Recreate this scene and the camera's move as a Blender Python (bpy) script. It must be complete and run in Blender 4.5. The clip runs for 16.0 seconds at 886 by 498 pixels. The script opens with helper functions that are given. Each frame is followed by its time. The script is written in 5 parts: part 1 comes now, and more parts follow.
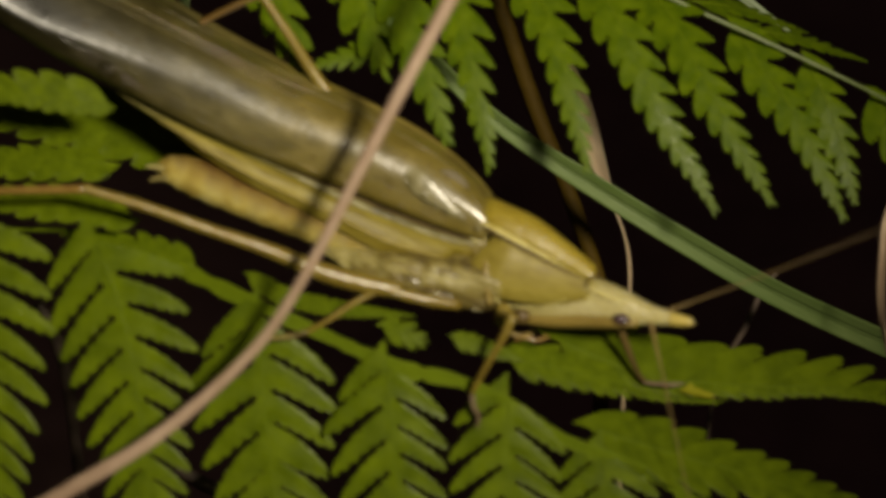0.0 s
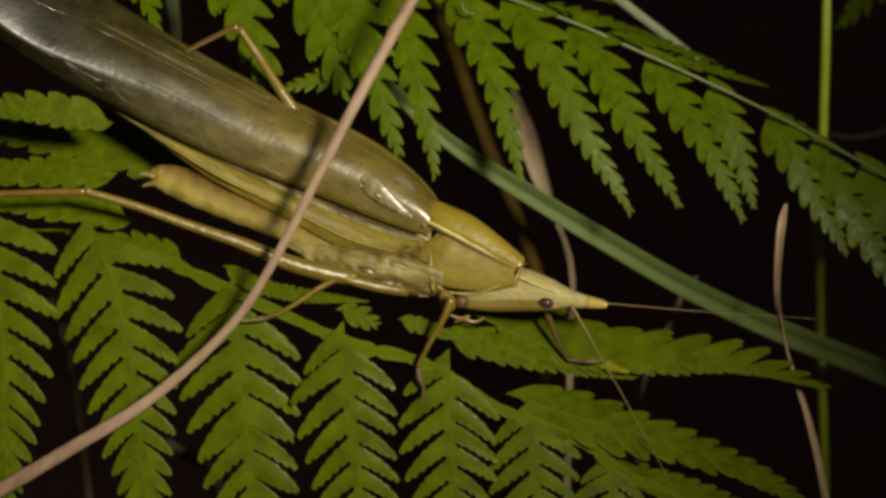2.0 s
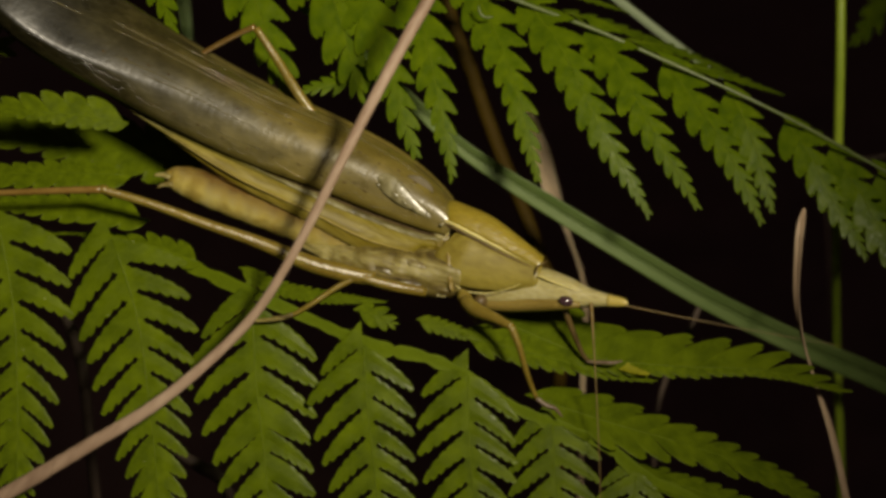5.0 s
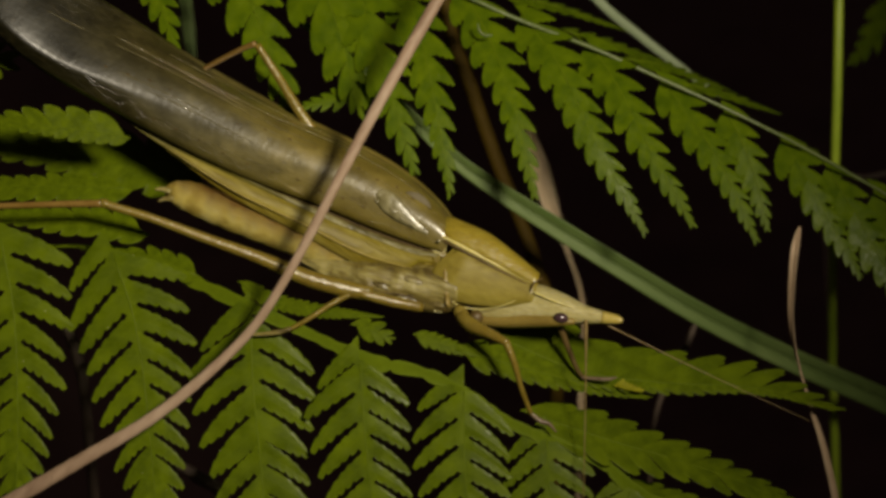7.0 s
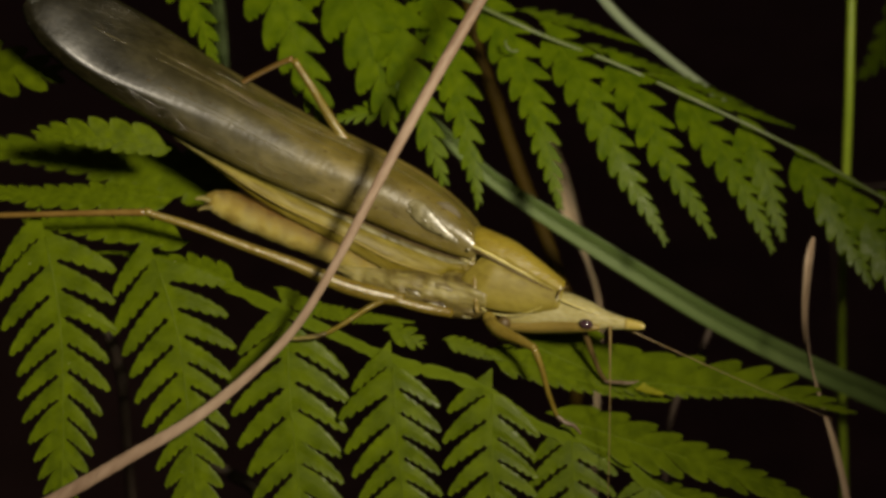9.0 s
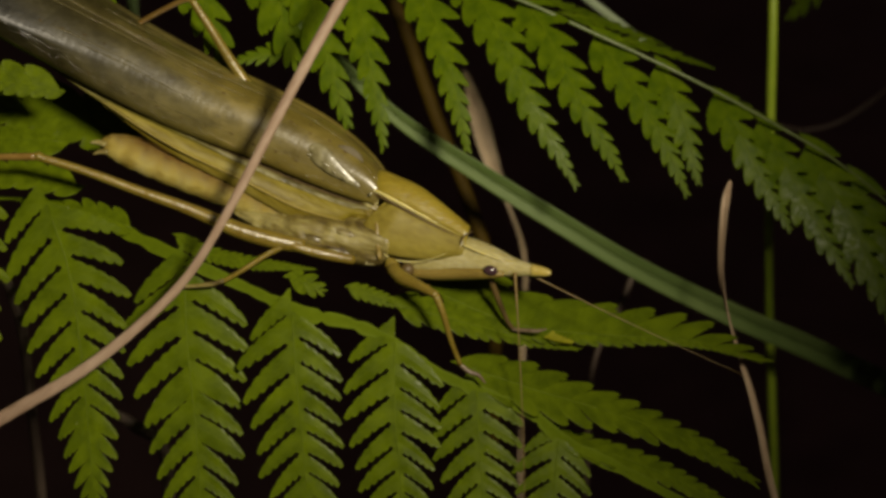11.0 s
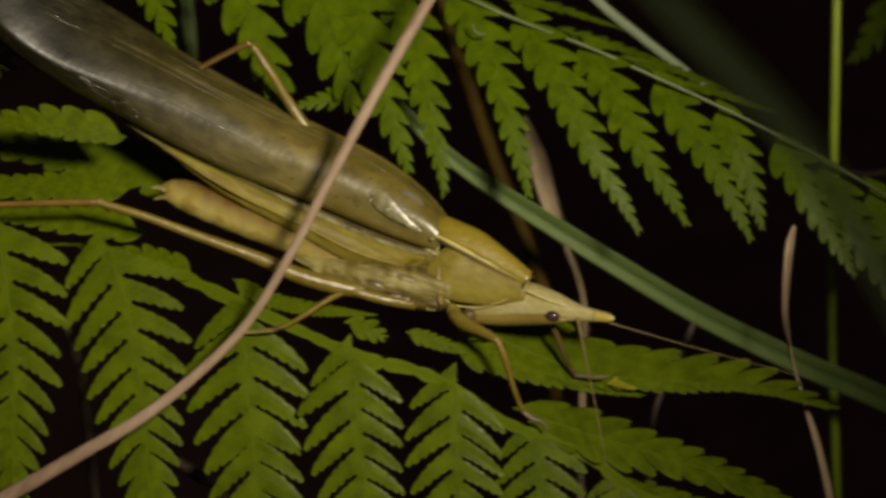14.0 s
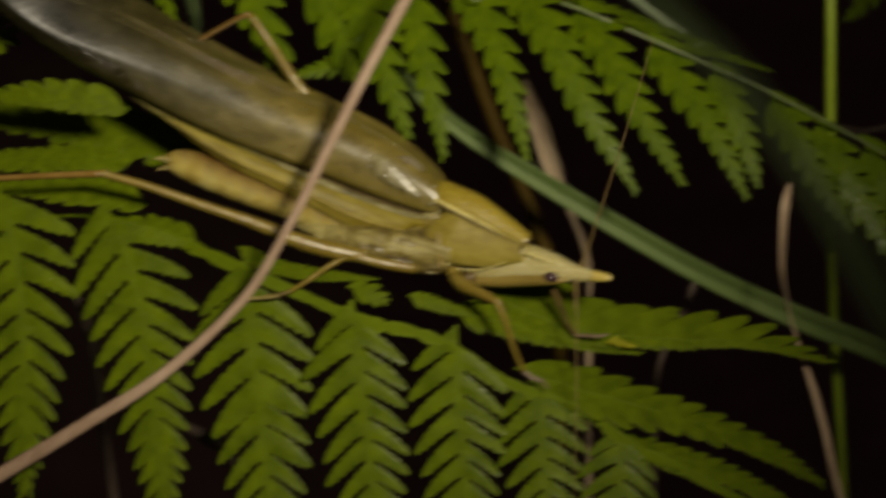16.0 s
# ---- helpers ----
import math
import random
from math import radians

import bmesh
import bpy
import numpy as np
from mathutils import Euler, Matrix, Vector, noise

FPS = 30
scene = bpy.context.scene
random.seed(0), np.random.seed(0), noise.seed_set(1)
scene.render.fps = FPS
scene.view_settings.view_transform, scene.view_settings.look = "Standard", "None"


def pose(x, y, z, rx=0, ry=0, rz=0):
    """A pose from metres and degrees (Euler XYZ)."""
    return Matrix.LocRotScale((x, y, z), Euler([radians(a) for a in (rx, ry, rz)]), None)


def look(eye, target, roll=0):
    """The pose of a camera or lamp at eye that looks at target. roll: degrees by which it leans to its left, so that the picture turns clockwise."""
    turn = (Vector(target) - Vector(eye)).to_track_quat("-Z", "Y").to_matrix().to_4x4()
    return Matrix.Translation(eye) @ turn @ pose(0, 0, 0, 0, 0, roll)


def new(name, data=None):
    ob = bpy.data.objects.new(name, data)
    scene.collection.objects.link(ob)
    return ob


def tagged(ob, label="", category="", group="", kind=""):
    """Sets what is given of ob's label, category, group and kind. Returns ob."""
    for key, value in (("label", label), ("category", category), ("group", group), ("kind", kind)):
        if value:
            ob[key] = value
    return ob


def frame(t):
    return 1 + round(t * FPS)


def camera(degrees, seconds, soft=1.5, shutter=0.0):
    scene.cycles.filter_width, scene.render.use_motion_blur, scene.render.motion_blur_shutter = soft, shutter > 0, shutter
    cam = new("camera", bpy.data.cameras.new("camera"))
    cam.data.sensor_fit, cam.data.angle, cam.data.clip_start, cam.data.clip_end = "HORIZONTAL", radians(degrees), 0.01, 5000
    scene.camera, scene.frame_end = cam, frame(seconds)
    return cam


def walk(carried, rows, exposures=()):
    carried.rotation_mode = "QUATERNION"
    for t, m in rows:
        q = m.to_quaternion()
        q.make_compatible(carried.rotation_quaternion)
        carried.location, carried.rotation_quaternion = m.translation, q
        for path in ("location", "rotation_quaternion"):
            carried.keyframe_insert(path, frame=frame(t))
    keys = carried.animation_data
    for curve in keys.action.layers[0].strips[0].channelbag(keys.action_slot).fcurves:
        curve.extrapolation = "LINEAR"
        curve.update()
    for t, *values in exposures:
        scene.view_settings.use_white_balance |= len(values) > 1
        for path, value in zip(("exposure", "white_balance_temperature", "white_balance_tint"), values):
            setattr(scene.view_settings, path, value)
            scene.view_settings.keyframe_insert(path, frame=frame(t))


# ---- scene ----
cam = camera(24, 16.0, soft=3.2, shutter=0.8)
PATH = [
    (0, (-0.00472, -0.15941, 0.52487), (-0.00327, 0.02099, 0.43855), -0.12),
    (0.5, (0.00194, -0.16118, 0.52196), (0.00086, 0.02022, 0.43774), -0.17),
    (1, (0.00438, -0.17373, 0.52351), (0.00133, 0.00953, 0.44348), -0.81),
    (1.5, (0.00353, -0.18783, 0.52833), (0.00235, -0.00456, 0.44827), -0.72),
    (2, (0.00179, -0.18843, 0.52954), (0.00136, -0.00485, 0.45018), -0.47),
    (2.5, (0.00036, -0.18832, 0.52975), (0.00078, -0.00429, 0.45145), -0.27),
    (3, (0.00019, -0.18967, 0.52361), (0.00144, -0.00345, 0.45066), -0.35),
    (3.5, (-0.00117, -0.19120, 0.52195), (0.00156, -0.00426, 0.45092), -0.02),
    (3.7, (-0.00221, -0.19155, 0.52122), (0.00091, -0.00452, 0.45045), 0.09),
    (5.8, (-0.00116, -0.19089, 0.51817), (-0.00174, -0.00297, 0.44974), -0.38),
    (6, (-0.00195, -0.19070, 0.51842), (-0.00273, -0.00314, 0.44900), -0.26),
    (6.5, (-0.00223, -0.18805, 0.52132), (-0.00185, -0.00113, 0.45018), 0.09),
    (7, (0.00000, -0.19256, 0.52008), (-0.00010, -0.00466, 0.45157), -0.01),
    (7.5, (-0.00024, -0.19278, 0.51992), (-0.00075, -0.00494, 0.45124), -0.11),
    (8, (-0.00403, -0.20474, 0.52207), (-0.00155, -0.01602, 0.45592), 0.49),
    (8.5, (-0.00072, -0.19754, 0.52319), (-0.00082, -0.00939, 0.45536), 0.47),
    (9, (-0.00431, -0.19979, 0.52433), (-0.00315, -0.01211, 0.45521), 0.37),
    (9.5, (-0.00072, -0.20202, 0.51956), (-0.00067, -0.01310, 0.45390), 0.62),
    (10, (0.00619, -0.20174, 0.52122), (0.00419, -0.01440, 0.45121), 0.15),
    (10.2, (0.00598, -0.20051, 0.52217), (0.00666, -0.01443, 0.44888), 0.15),
    (12.3, (0.00631, -0.18981, 0.51897), (0.00586, -0.00342, 0.44645), 0.37),
    (12.5, (0.00655, -0.19031, 0.51870), (0.00497, -0.00383, 0.44641), 0.25),
    (13, (0.00804, -0.19198, 0.51800), (0.00702, -0.00521, 0.44648), -0.01),
    (13.5, (0.00957, -0.19126, 0.52048), (0.00707, -0.00508, 0.44749), -0.34),
    (14, (0.00459, -0.19323, 0.52067), (0.00067, -0.00553, 0.45173), -0.40),
    (14.5, (0.00327, -0.19352, 0.52133), (-0.00213, -0.00628, 0.45123), -0.31),
    (15, (0.00715, -0.19233, 0.52066), (0.00053, -0.00566, 0.44916), -0.48),
    (15.5, (0.01064, -0.19422, 0.52208), (0.00172, -0.00729, 0.45152), -1.10),
    (15.9, (0.00820, -0.19587, 0.52192), (0.00290, -0.00940, 0.44990), -1.67),
    (16, (0.00759, -0.19628, 0.52188), (0.00083, -0.00990, 0.44966), -1.81),
]
walk(cam, [(t, look(eye, target, roll)) for t, eye, target, roll in PATH],
     exposures=[(0, 0.28), (1.2, 0.26), (2.5, 0.22), (3.5, 0.22), (6, 0.0), (9, 0.08), (12.5, 0.05), (14, 0.0), (14.5, 0.0), (15, 0.35), (15.5, 0.3), (16, 0.0)])
# shallow focus of a close-up lens, set once on the insect
cam.data.dof.use_dof = True
cam.data.dof.focus_distance = 0.2035
cam.data.dof.aperture_fstop = 23.0

# The stand: millimetres across (u), up (v) and away from the viewer (w), about a point 45 cm over the forest floor.
TILT = radians(20)
CENTRE = Vector((0, 0, 0.45))
ACROSS = Vector((1, 0, 0))
UP = Vector((0, math.sin(TILT), math.cos(TILT)))
AWAY = Vector((0, math.cos(TILT), -math.sin(TILT)))


def at(p):
    return CENTRE + (ACROSS * p[0] + UP * p[1] + AWAY * p[2]) * 0.001


def way(u, v, w):
    return ACROSS * u + UP * v + AWAY * w


# ---- night, one torch beside the lens ----
night = bpy.data.worlds.new("night")
scene.world = night
night.use_nodes = True
night.node_tree.nodes["Background"].inputs[0].default_value = (1.0, 0.68, 0.72, 1)
night.node_tree.nodes["Background"].inputs[1].default_value = 0.017

torch = new("torch", bpy.data.lights.new("torch", "SPOT"))
torch.data.energy = 3.25
torch.data.color = (1.0, 0.89, 0.68)
torch.data.shadow_soft_size = 0.017
torch.data.spot_size = radians(42.8)
torch.data.spot_blend = 1.0
torch.matrix_world = look(at((72, 55, -218)), at((-22, 18, 0)))


# ---- materials ----
def material(name, rough=0.5, spec=0.5):
    m = bpy.data.materials.new(name)
    m.use_nodes = True
    n = m.node_tree
    b = n.nodes["Principled BSDF"]
    b.inputs["Roughness"].default_value = rough
    b.inputs["Specular IOR Level"].default_value = spec
    return m, n, b


def node(n, kind, **values):
    x = n.nodes.new(kind)
    for k, v in values.items():
        x.inputs[k.replace("_", " ")].default_value = v
    return x


def ramp(n, fac, stops):
    r = n.nodes.new("ShaderNodeValToRGB")
    while len(r.color_ramp.elements) < len(stops):
        r.color_ramp.elements.new(0.5)
    for e, (p, c) in zip(r.color_ramp.elements, stops):
        e.position, e.color = p, (*c, 1)
    n.links.new(fac, r.inputs[0])
    return r.outputs[0]


def mixed(n, fac, a, b, blend="MIX"):
    m = n.nodes.new("ShaderNodeMix")
    m.data_type, m.blend_type = "RGBA", blend
    for sock, v in ((m.inputs[0], fac), (m.inputs[6], a), (m.inputs[7], b)):
        if hasattr(v, "is_output"):
            n.links.new(v, sock)
        elif isinstance(v, tuple):
            sock.default_value = (*v, 1)
        else:
            sock.default_value = v
    return m.outputs[2]


def bump(n, b, height, strength, distance):
    x = node(n, "ShaderNodeBump", Strength=strength, Distance=distance)
    n.links.new(height, x.inputs["Height"])
    n.links.new(x.outputs[0], b.inputs["Normal"])


def math_node(n, op, a, b=None):
    x = n.nodes.new("ShaderNodeMath")
    x.operation = op
    for sock, v in zip(x.inputs, (a, b)):
        if v is None:
            continue
        if hasattr(v, "is_output"):
            n.links.new(v, sock)
        else:
            sock.default_value = v
    return x.outputs[0]


def mottled(name, stops, scale=400.0, rough=0.5, spec=0.5, relief=0.3, stretch=(1, 1, 1), turn=(0, 0, 0), fine=2500.0, deep=0.0002, sheen=0.0):
    """A surface with blotches, finer grain and relief; scale in blotches a metre."""
    m, n, b = material(name, rough, spec)
    co = n.nodes.new("ShaderNodeTexCoord")
    mp = n.nodes.new("ShaderNodeMapping")
    mp.vector_type = "TEXTURE"
    mp.inputs["Scale"].default_value = [1 / a for a in stretch]
    mp.inputs["Rotation"].default_value = [radians(-a) for a in turn]
    n.links.new(co.outputs["Object"], mp.inputs[0])
    big = node(n, "ShaderNodeTexNoise", Scale=scale, Detail=4.0)
    small = node(n, "ShaderNodeTexNoise", Scale=fine, Detail=3.0)
    for x in (big, small):
        n.links.new(mp.outputs[0], x.inputs["Vector"])
    mix = math_node(n, "ADD", math_node(n, "MULTIPLY", big.outputs[0], 0.65), math_node(n, "MULTIPLY", small.outputs[0], 0.35))
    n.links.new(ramp(n, mix, stops), b.inputs["Base Color"])
    bump(n, b, small.outputs[0], relief, deep)
    if sheen:
        b.inputs["Subsurface Weight"].default_value = sheen
        b.inputs["Subsurface Radius"].default_value = (0.6, 0.5, 0.15)
        b.inputs["Subsurface Scale"].default_value = 0.001
    return m


def leaf_material(name, dark, light, vein, slope, hook, rough=0.45, glow=0.25):
    """Fern blade in a leaflet's own space: x away from the branch, y along it. Midrib, side veins, blotches."""
    m, n, b = material(name, 0.42, 0.065)
    co = n.nodes.new("ShaderNodeTexCoord")
    sep = n.nodes.new("ShaderNodeSeparateXYZ")
    n.links.new(co.outputs["Object"], sep.inputs[0])
    x = math_node(n, "ABSOLUTE", sep.outputs[0])
    y = math_node(n, "SUBTRACT", sep.outputs[1], math_node(n, "ADD", math_node(n, "MULTIPLY", x, slope), math_node(n, "MULTIPLY", math_node(n, "MULTIPLY", x, x), hook)))
    info = n.nodes.new("ShaderNodeObjectInfo")
    off = n.nodes.new("ShaderNodeVectorMath")
    off.operation = "SCALE"
    n.links.new(info.outputs["Location"], off.inputs[0])
    off.inputs["Scale"].default_value = 900.0
    add = n.nodes.new("ShaderNodeVectorMath")
    n.links.new(co.outputs["Object"], add.inputs[0])
    n.links.new(off.outputs[0], add.inputs[1])
    big = node(n, "ShaderNodeTexNoise", Scale=2.4, Detail=4.0)
    small = node(n, "ShaderNodeTexNoise", Scale=26.0, Detail=3.0)
    for k in (big, small):
        n.links.new(add.outputs[0], k.inputs["Vector"])
    shade = math_node(n, "ADD", math_node(n, "MULTIPLY", big.outputs[0], 0.75), math_node(n, "MULTIPLY", info.outputs["Random"], 0.06))
    base = ramp(n, shade, [(0.28, tuple(c * 0.86 for c in dark)), (0.62, tuple(c * 1.06 for c in light))])
    ay = math_node(n, "ABSOLUTE", y)
    ph = math_node(n, "SUBTRACT", math_node(n, "MULTIPLY", x, 24.0), math_node(n, "MULTIPLY", ay, 30.0))
    side = math_node(n, "POWER", math_node(n, "ABSOLUTE", math_node(n, "SINE", ph)), 8.0)
    rib = math_node(n, "LESS_THAN", ay, 0.012)
    base = mixed(n, math_node(n, "MULTIPLY", side, 0.09), base, vein)
    base = mixed(n, math_node(n, "MULTIPLY", rib, 0.10), base, vein)
    # a few pale flecks in the colour stand for small glints
    fleck = node(n, "ShaderNodeTexVoronoi", Scale=3.2)
    n.links.new(add.outputs[0], fleck.inputs["Vector"])
    base = mixed(n, math_node(n, "MULTIPLY", math_node(n, "LESS_THAN", fleck.outputs[0], 0.035), 0.5), base, (0.42, 0.45, 0.22))
    n.links.new(base, b.inputs["Base Color"])
    relief = math_node(n, "ADD", math_node(n, "MULTIPLY", side, -0.15), small.outputs[0])
    bump(n, b, relief, 0.10, 0.00006)
    wax = node(n, "ShaderNodeTexNoise", Scale=5.5, Detail=2.0)
    n.links.new(add.outputs[0], wax.inputs["Vector"])
    n.links.new(ramp(n, wax.outputs[0], [(0.42, (0.44, 0.44, 0.44)), (0.62, (0.27, 0.27, 0.27))]), b.inputs["Roughness"])
    # a thin blade lets some light through
    tr = n.nodes.new("ShaderNodeBsdfTranslucent")
    n.links.new(base, tr.inputs[0])
    mx = n.nodes.new("ShaderNodeMixShader")
    mx.inputs[0].default_value = glow
    n.links.new(b.outputs[0], mx.inputs[1])
    n.links.new(tr.outputs[0], mx.inputs[2])
    n.links.new(mx.outputs[0], n.nodes["Material Output"].inputs[0])
    return m


# leaflet forms: slant from the branch, hook, spacing against length, half widths along the length towards the branch's tip and towards its base
FORMS = {
    "low": (61, 0.12, 0.44, [(0, 0.53), (0.08, 0.52), (0.13, 0.41), (0.24, 0.35), (0.45, 0.335), (0.65, 0.31), (0.82, 0.26), (0.93, 0.17), (1, 0.0)],
            [(0, 0.53), (0.09, 0.52), (0.15, 0.465), (0.26, 0.445), (0.42, 0.425), (0.58, 0.39), (0.74, 0.325), (0.87, 0.23), (0.95, 0.14), (1, 0.0)]),
    "fused": (61, 0.10, 0.44, [(0, 0.53), (0.44, 0.52), (0.50, 0.46), (0.62, 0.42), (0.78, 0.35), (0.92, 0.22), (1, 0.0)],
              [(0, 0.53), (0.42, 0.52), (0.56, 0.47), (0.70, 0.40), (0.84, 0.29), (0.94, 0.16), (1, 0.0)]),
    "tooth": (50, 0.08, 0.80, [(0, 0.53), (0.20, 0.52), (0.27, 0.40), (0.45, 0.33), (0.70, 0.235), (0.88, 0.13), (1, 0.0)],
              [(0, 0.53), (0.24, 0.52), (0.45, 0.48), (0.65, 0.40), (0.82, 0.28), (0.93, 0.15), (1, 0.0)]),
    "up": (56, 0.06, 0.80, [(0, 0.53), (0.52, 0.52), (0.58, 0.45), (0.70, 0.42), (0.84, 0.34), (0.94, 0.21), (1, 0.0)],
           [(0, 0.53), (0.50, 0.52), (0.62, 0.49), (0.76, 0.43), (0.88, 0.31), (0.96, 0.18), (1, 0.0)]),
    "band": (46, 0.12, 0.62, [(0, 0.54), (0.68, 0.53), (0.75, 0.46), (0.84, 0.38), (0.93, 0.24), (1, 0.0)],
             [(0, 0.54), (0.66, 0.53), (0.78, 0.46), (0.88, 0.33), (0.96, 0.18), (1, 0.0)]),
    "lobe": (52, 0.0, 0.86, [(0, 0.54), (0.60, 0.53), (0.66, 0.48), (0.80, 0.43), (0.92, 0.31), (0.98, 0.16), (1, 0.0)],
             [(0, 0.54), (0.58, 0.53), (0.68, 0.49), (0.82, 0.42), (0.93, 0.28), (1, 0.0)]),
}


def form_slope(kind):
    return 1 / math.tan(radians(FORMS[kind][0])), FORMS[kind][1]


M_FERN = leaf_material("fern green", (0.070, 0.100, 0.002), (0.111, 0.150, 0.003), (0.15, 0.19, 0.012), *form_slope("low"))
M_FERN_BAND = leaf_material("fern green on the far side", (0.068, 0.096, 0.003), (0.109, 0.145, 0.004), (0.15, 0.19, 0.012), *form_slope("band"))
M_FERN_UP = leaf_material("upper fern green", (0.059, 0.098, 0.0012), (0.097, 0.138, 0.0015), (0.13, 0.18, 0.02), *form_slope("up"))
M_YELLOWED = leaf_material("yellowed fern", (0.20, 0.20, 0.008), (0.30, 0.28, 0.015), (0.3, 0.3, 0.05), *form_slope("low"))
M_WEB = mottled("fern web green", [(0.3, (0.062, 0.088, 0.002)), (0.7, (0.094, 0.128, 0.003))], 260, 0.45, 0.1, 0.25, fine=1800, deep=0.00008)
M_RACHIS = mottled("fern stalk green", [(0.3, (0.075, 0.115, 0.004)), (0.7, (0.12, 0.165, 0.012))], 500, 0.45, relief=0.2)
M_RACHIS_PALE = mottled("pale fern stalk", [(0.3, (0.055, 0.082, 0.012)), (0.7, (0.10, 0.125, 0.032))], 500, 0.42, relief=0.2)
M_STRAW = mottled("dry straw", [(0.3, (0.133, 0.0808, 0.0494)), (0.5, (0.242, 0.166, 0.11)), (0.7, (0.326, 0.241, 0.171))], 260, 0.55, 0.3, 0.5, (1, 1, 0.12), (0, -38, 0), 1500)
M_RIBBON = mottled("dry leaf ribbon", [(0.3, (0.237, 0.155, 0.0908)), (0.7, (0.436, 0.324, 0.212))], 350, 0.6, 0.3, 0.5, (1, 1, 0.1), (0, 0, 0), 1800)
M_BLADE = mottled("grass blade green", [(0.3, (0.062, 0.098, 0.021)), (0.7, (0.108, 0.148, 0.044))], 500, 0.55, 0.25, 0.3, (0.05, 1, 1), (0, -31, 0), 3000)
M_PALE = mottled("pale grass blade", [(0.3, (0.12, 0.156, 0.078)), (0.7, (0.192, 0.228, 0.132))], 500, 0.5, 0.4, 0.3, (0.06, 1, 1), (0, -40, 0), 3000)
M_BLADE_SHADED = mottled("shade-darkened grass blade", [(0.3, (0.0050, 0.0080, 0.0022)), (0.7, (0.0090, 0.0125, 0.0036))], 500, 0.75, 0.05, 0.3, (0.06, 1, 1), (0, -55, 0), 3000)
M_STEMGREEN = mottled("green grass stem", [(0.3, (0.206, 0.309, 0.0138)), (0.7, (0.351, 0.444, 0.0345))], 300, 0.45)
M_STALK = mottled("brown stalk", [(0.3, (0.026, 0.0150, 0.0005)), (0.7, (0.052, 0.0315, 0.0016))], 300, 0.7, 0.1)
M_TWIG = mottled("grey twig", [(0.3, (0.0473, 0.0301, 0.019)), (0.7, (0.0859, 0.0583, 0.0396))], 300, 0.7)
M_DRY = mottled("dim dry leaf", [(0.3, (0.58, 0.42, 0.25)), (0.7, (0.80, 0.63, 0.42))], 300, 0.7, 0.2, 0.4, (1, 1, 0.3))
M_SOIL = mottled("forest soil", [(0.3, (0.10, 0.06, 0.045)), (0.7, (0.24, 0.15, 0.12))], 30, 0.95, 0.1, 0.8, fine=200, deep=0.01)

BODY = dict(sheen=0.25)
M_THORAX = mottled("thorax cream", [(0.40, (0.055, 0.038, 0.008)), (0.5, (0.135, 0.105, 0.026)), (0.61, (0.25, 0.215, 0.075))], 420, 0.42, 0.4, 0.4, (0.18, 0.6, 1), (0, -17, 0), fine=2600, **BODY)
M_PLATE = mottled("side plate grey tan", [(0.38, (0.055, 0.041, 0.017)), (0.5, (0.135, 0.108, 0.042)), (0.62, (0.27, 0.235, 0.11))], 700, 0.32, 0.6, 0.5, (0.4, 0.7, 1), (0, -17, 0), fine=2600, **BODY)
M_PRONOTUM = mottled("pronotum olive", [(0.34, (0.115, 0.083, 0.010)), (0.5, (0.185, 0.146, 0.021)), (0.66, (0.245, 0.203, 0.036))], 130, 0.38, 0.4, 0.12, (0.35, 1, 1), (0, -22, 0), fine=2200, deep=0.00006, **BODY)
M_DISC = mottled("pronotum yellow", [(0.34, (0.155, 0.108, 0.009)), (0.52, (0.235, 0.180, 0.017)), (0.68, (0.275, 0.228, 0.034))], 170, 0.34, 0.7, 0.6, (0.3, 1, 1), (0, -24, 0), fine=3400, deep=0.00014, **BODY)
M_KEEL = mottled("cream keel", [(0.3, (0.464, 0.396, 0.126)), (0.7, (0.563, 0.504, 0.208))], 600, 0.4, **BODY)
M_HEAD = mottled("head cream", [(0.34, (0.215, 0.180, 0.055)), (0.52, (0.335, 0.292, 0.118)), (0.70, (0.45, 0.405, 0.215))], 300, 0.33, 0.5, 0.45, (0.3, 1, 1), (0, -16, 0), fine=3600, **BODY)
M_TIP = mottled("cone tip yellow", [(0.3, (0.347, 0.269, 0.045)), (0.7, (0.428, 0.349, 0.108))], 500, 0.4, **BODY)
M_FACE = mottled("face tan", [(0.3, (0.14, 0.095, 0.0153)), (0.7, (0.22, 0.16, 0.0331))], 420, 0.45, **BODY)
M_LEG = mottled("leg amber", [(0.3, (0.119, 0.0792, 0.00877)), (0.6, (0.179, 0.133, 0.0207)), (0.8, (0.239, 0.194, 0.0413))], 380, 0.27, 0.75, 0.5, fine=3600, deep=0.00015, **BODY)
M_SHIN = mottled("shin brown", [(0.3, (0.12, 0.066, 0.012)), (0.7, (0.204, 0.126, 0.03))], 380, 0.24, 0.8, 0.1, fine=2600)
# dark brown: the fold's pigment with its shadow painted in, and the wing dots
M_FOLD_SHADE_DOTS = mottled("fold shade and dark dots", [(0.3, (0.035, 0.021, 0.005)), (0.7, (0.085, 0.055, 0.015))], 600, 0.7, 0.2, 0.4)
M_FOOT = mottled("foot brown", [(0.3, (0.07, 0.042, 0.021)), (0.7, (0.182, 0.133, 0.084))], 700, 0.4)
M_SKIN = mottled("pale joint skin", [(0.3, (0.30, 0.25, 0.09)), (0.7, (0.50, 0.45, 0.24))], 900, 0.35, 0.6, 0.9, fine=2600, deep=0.0005, **BODY)
# brown with shade put into it, for seams, far shin and keel shadow
M_SHADE = mottled("shade brown", [(0.3, (0.0504, 0.0308, 0.00672)), (0.7, (0.106, 0.0672, 0.0168))], 420, 0.5)
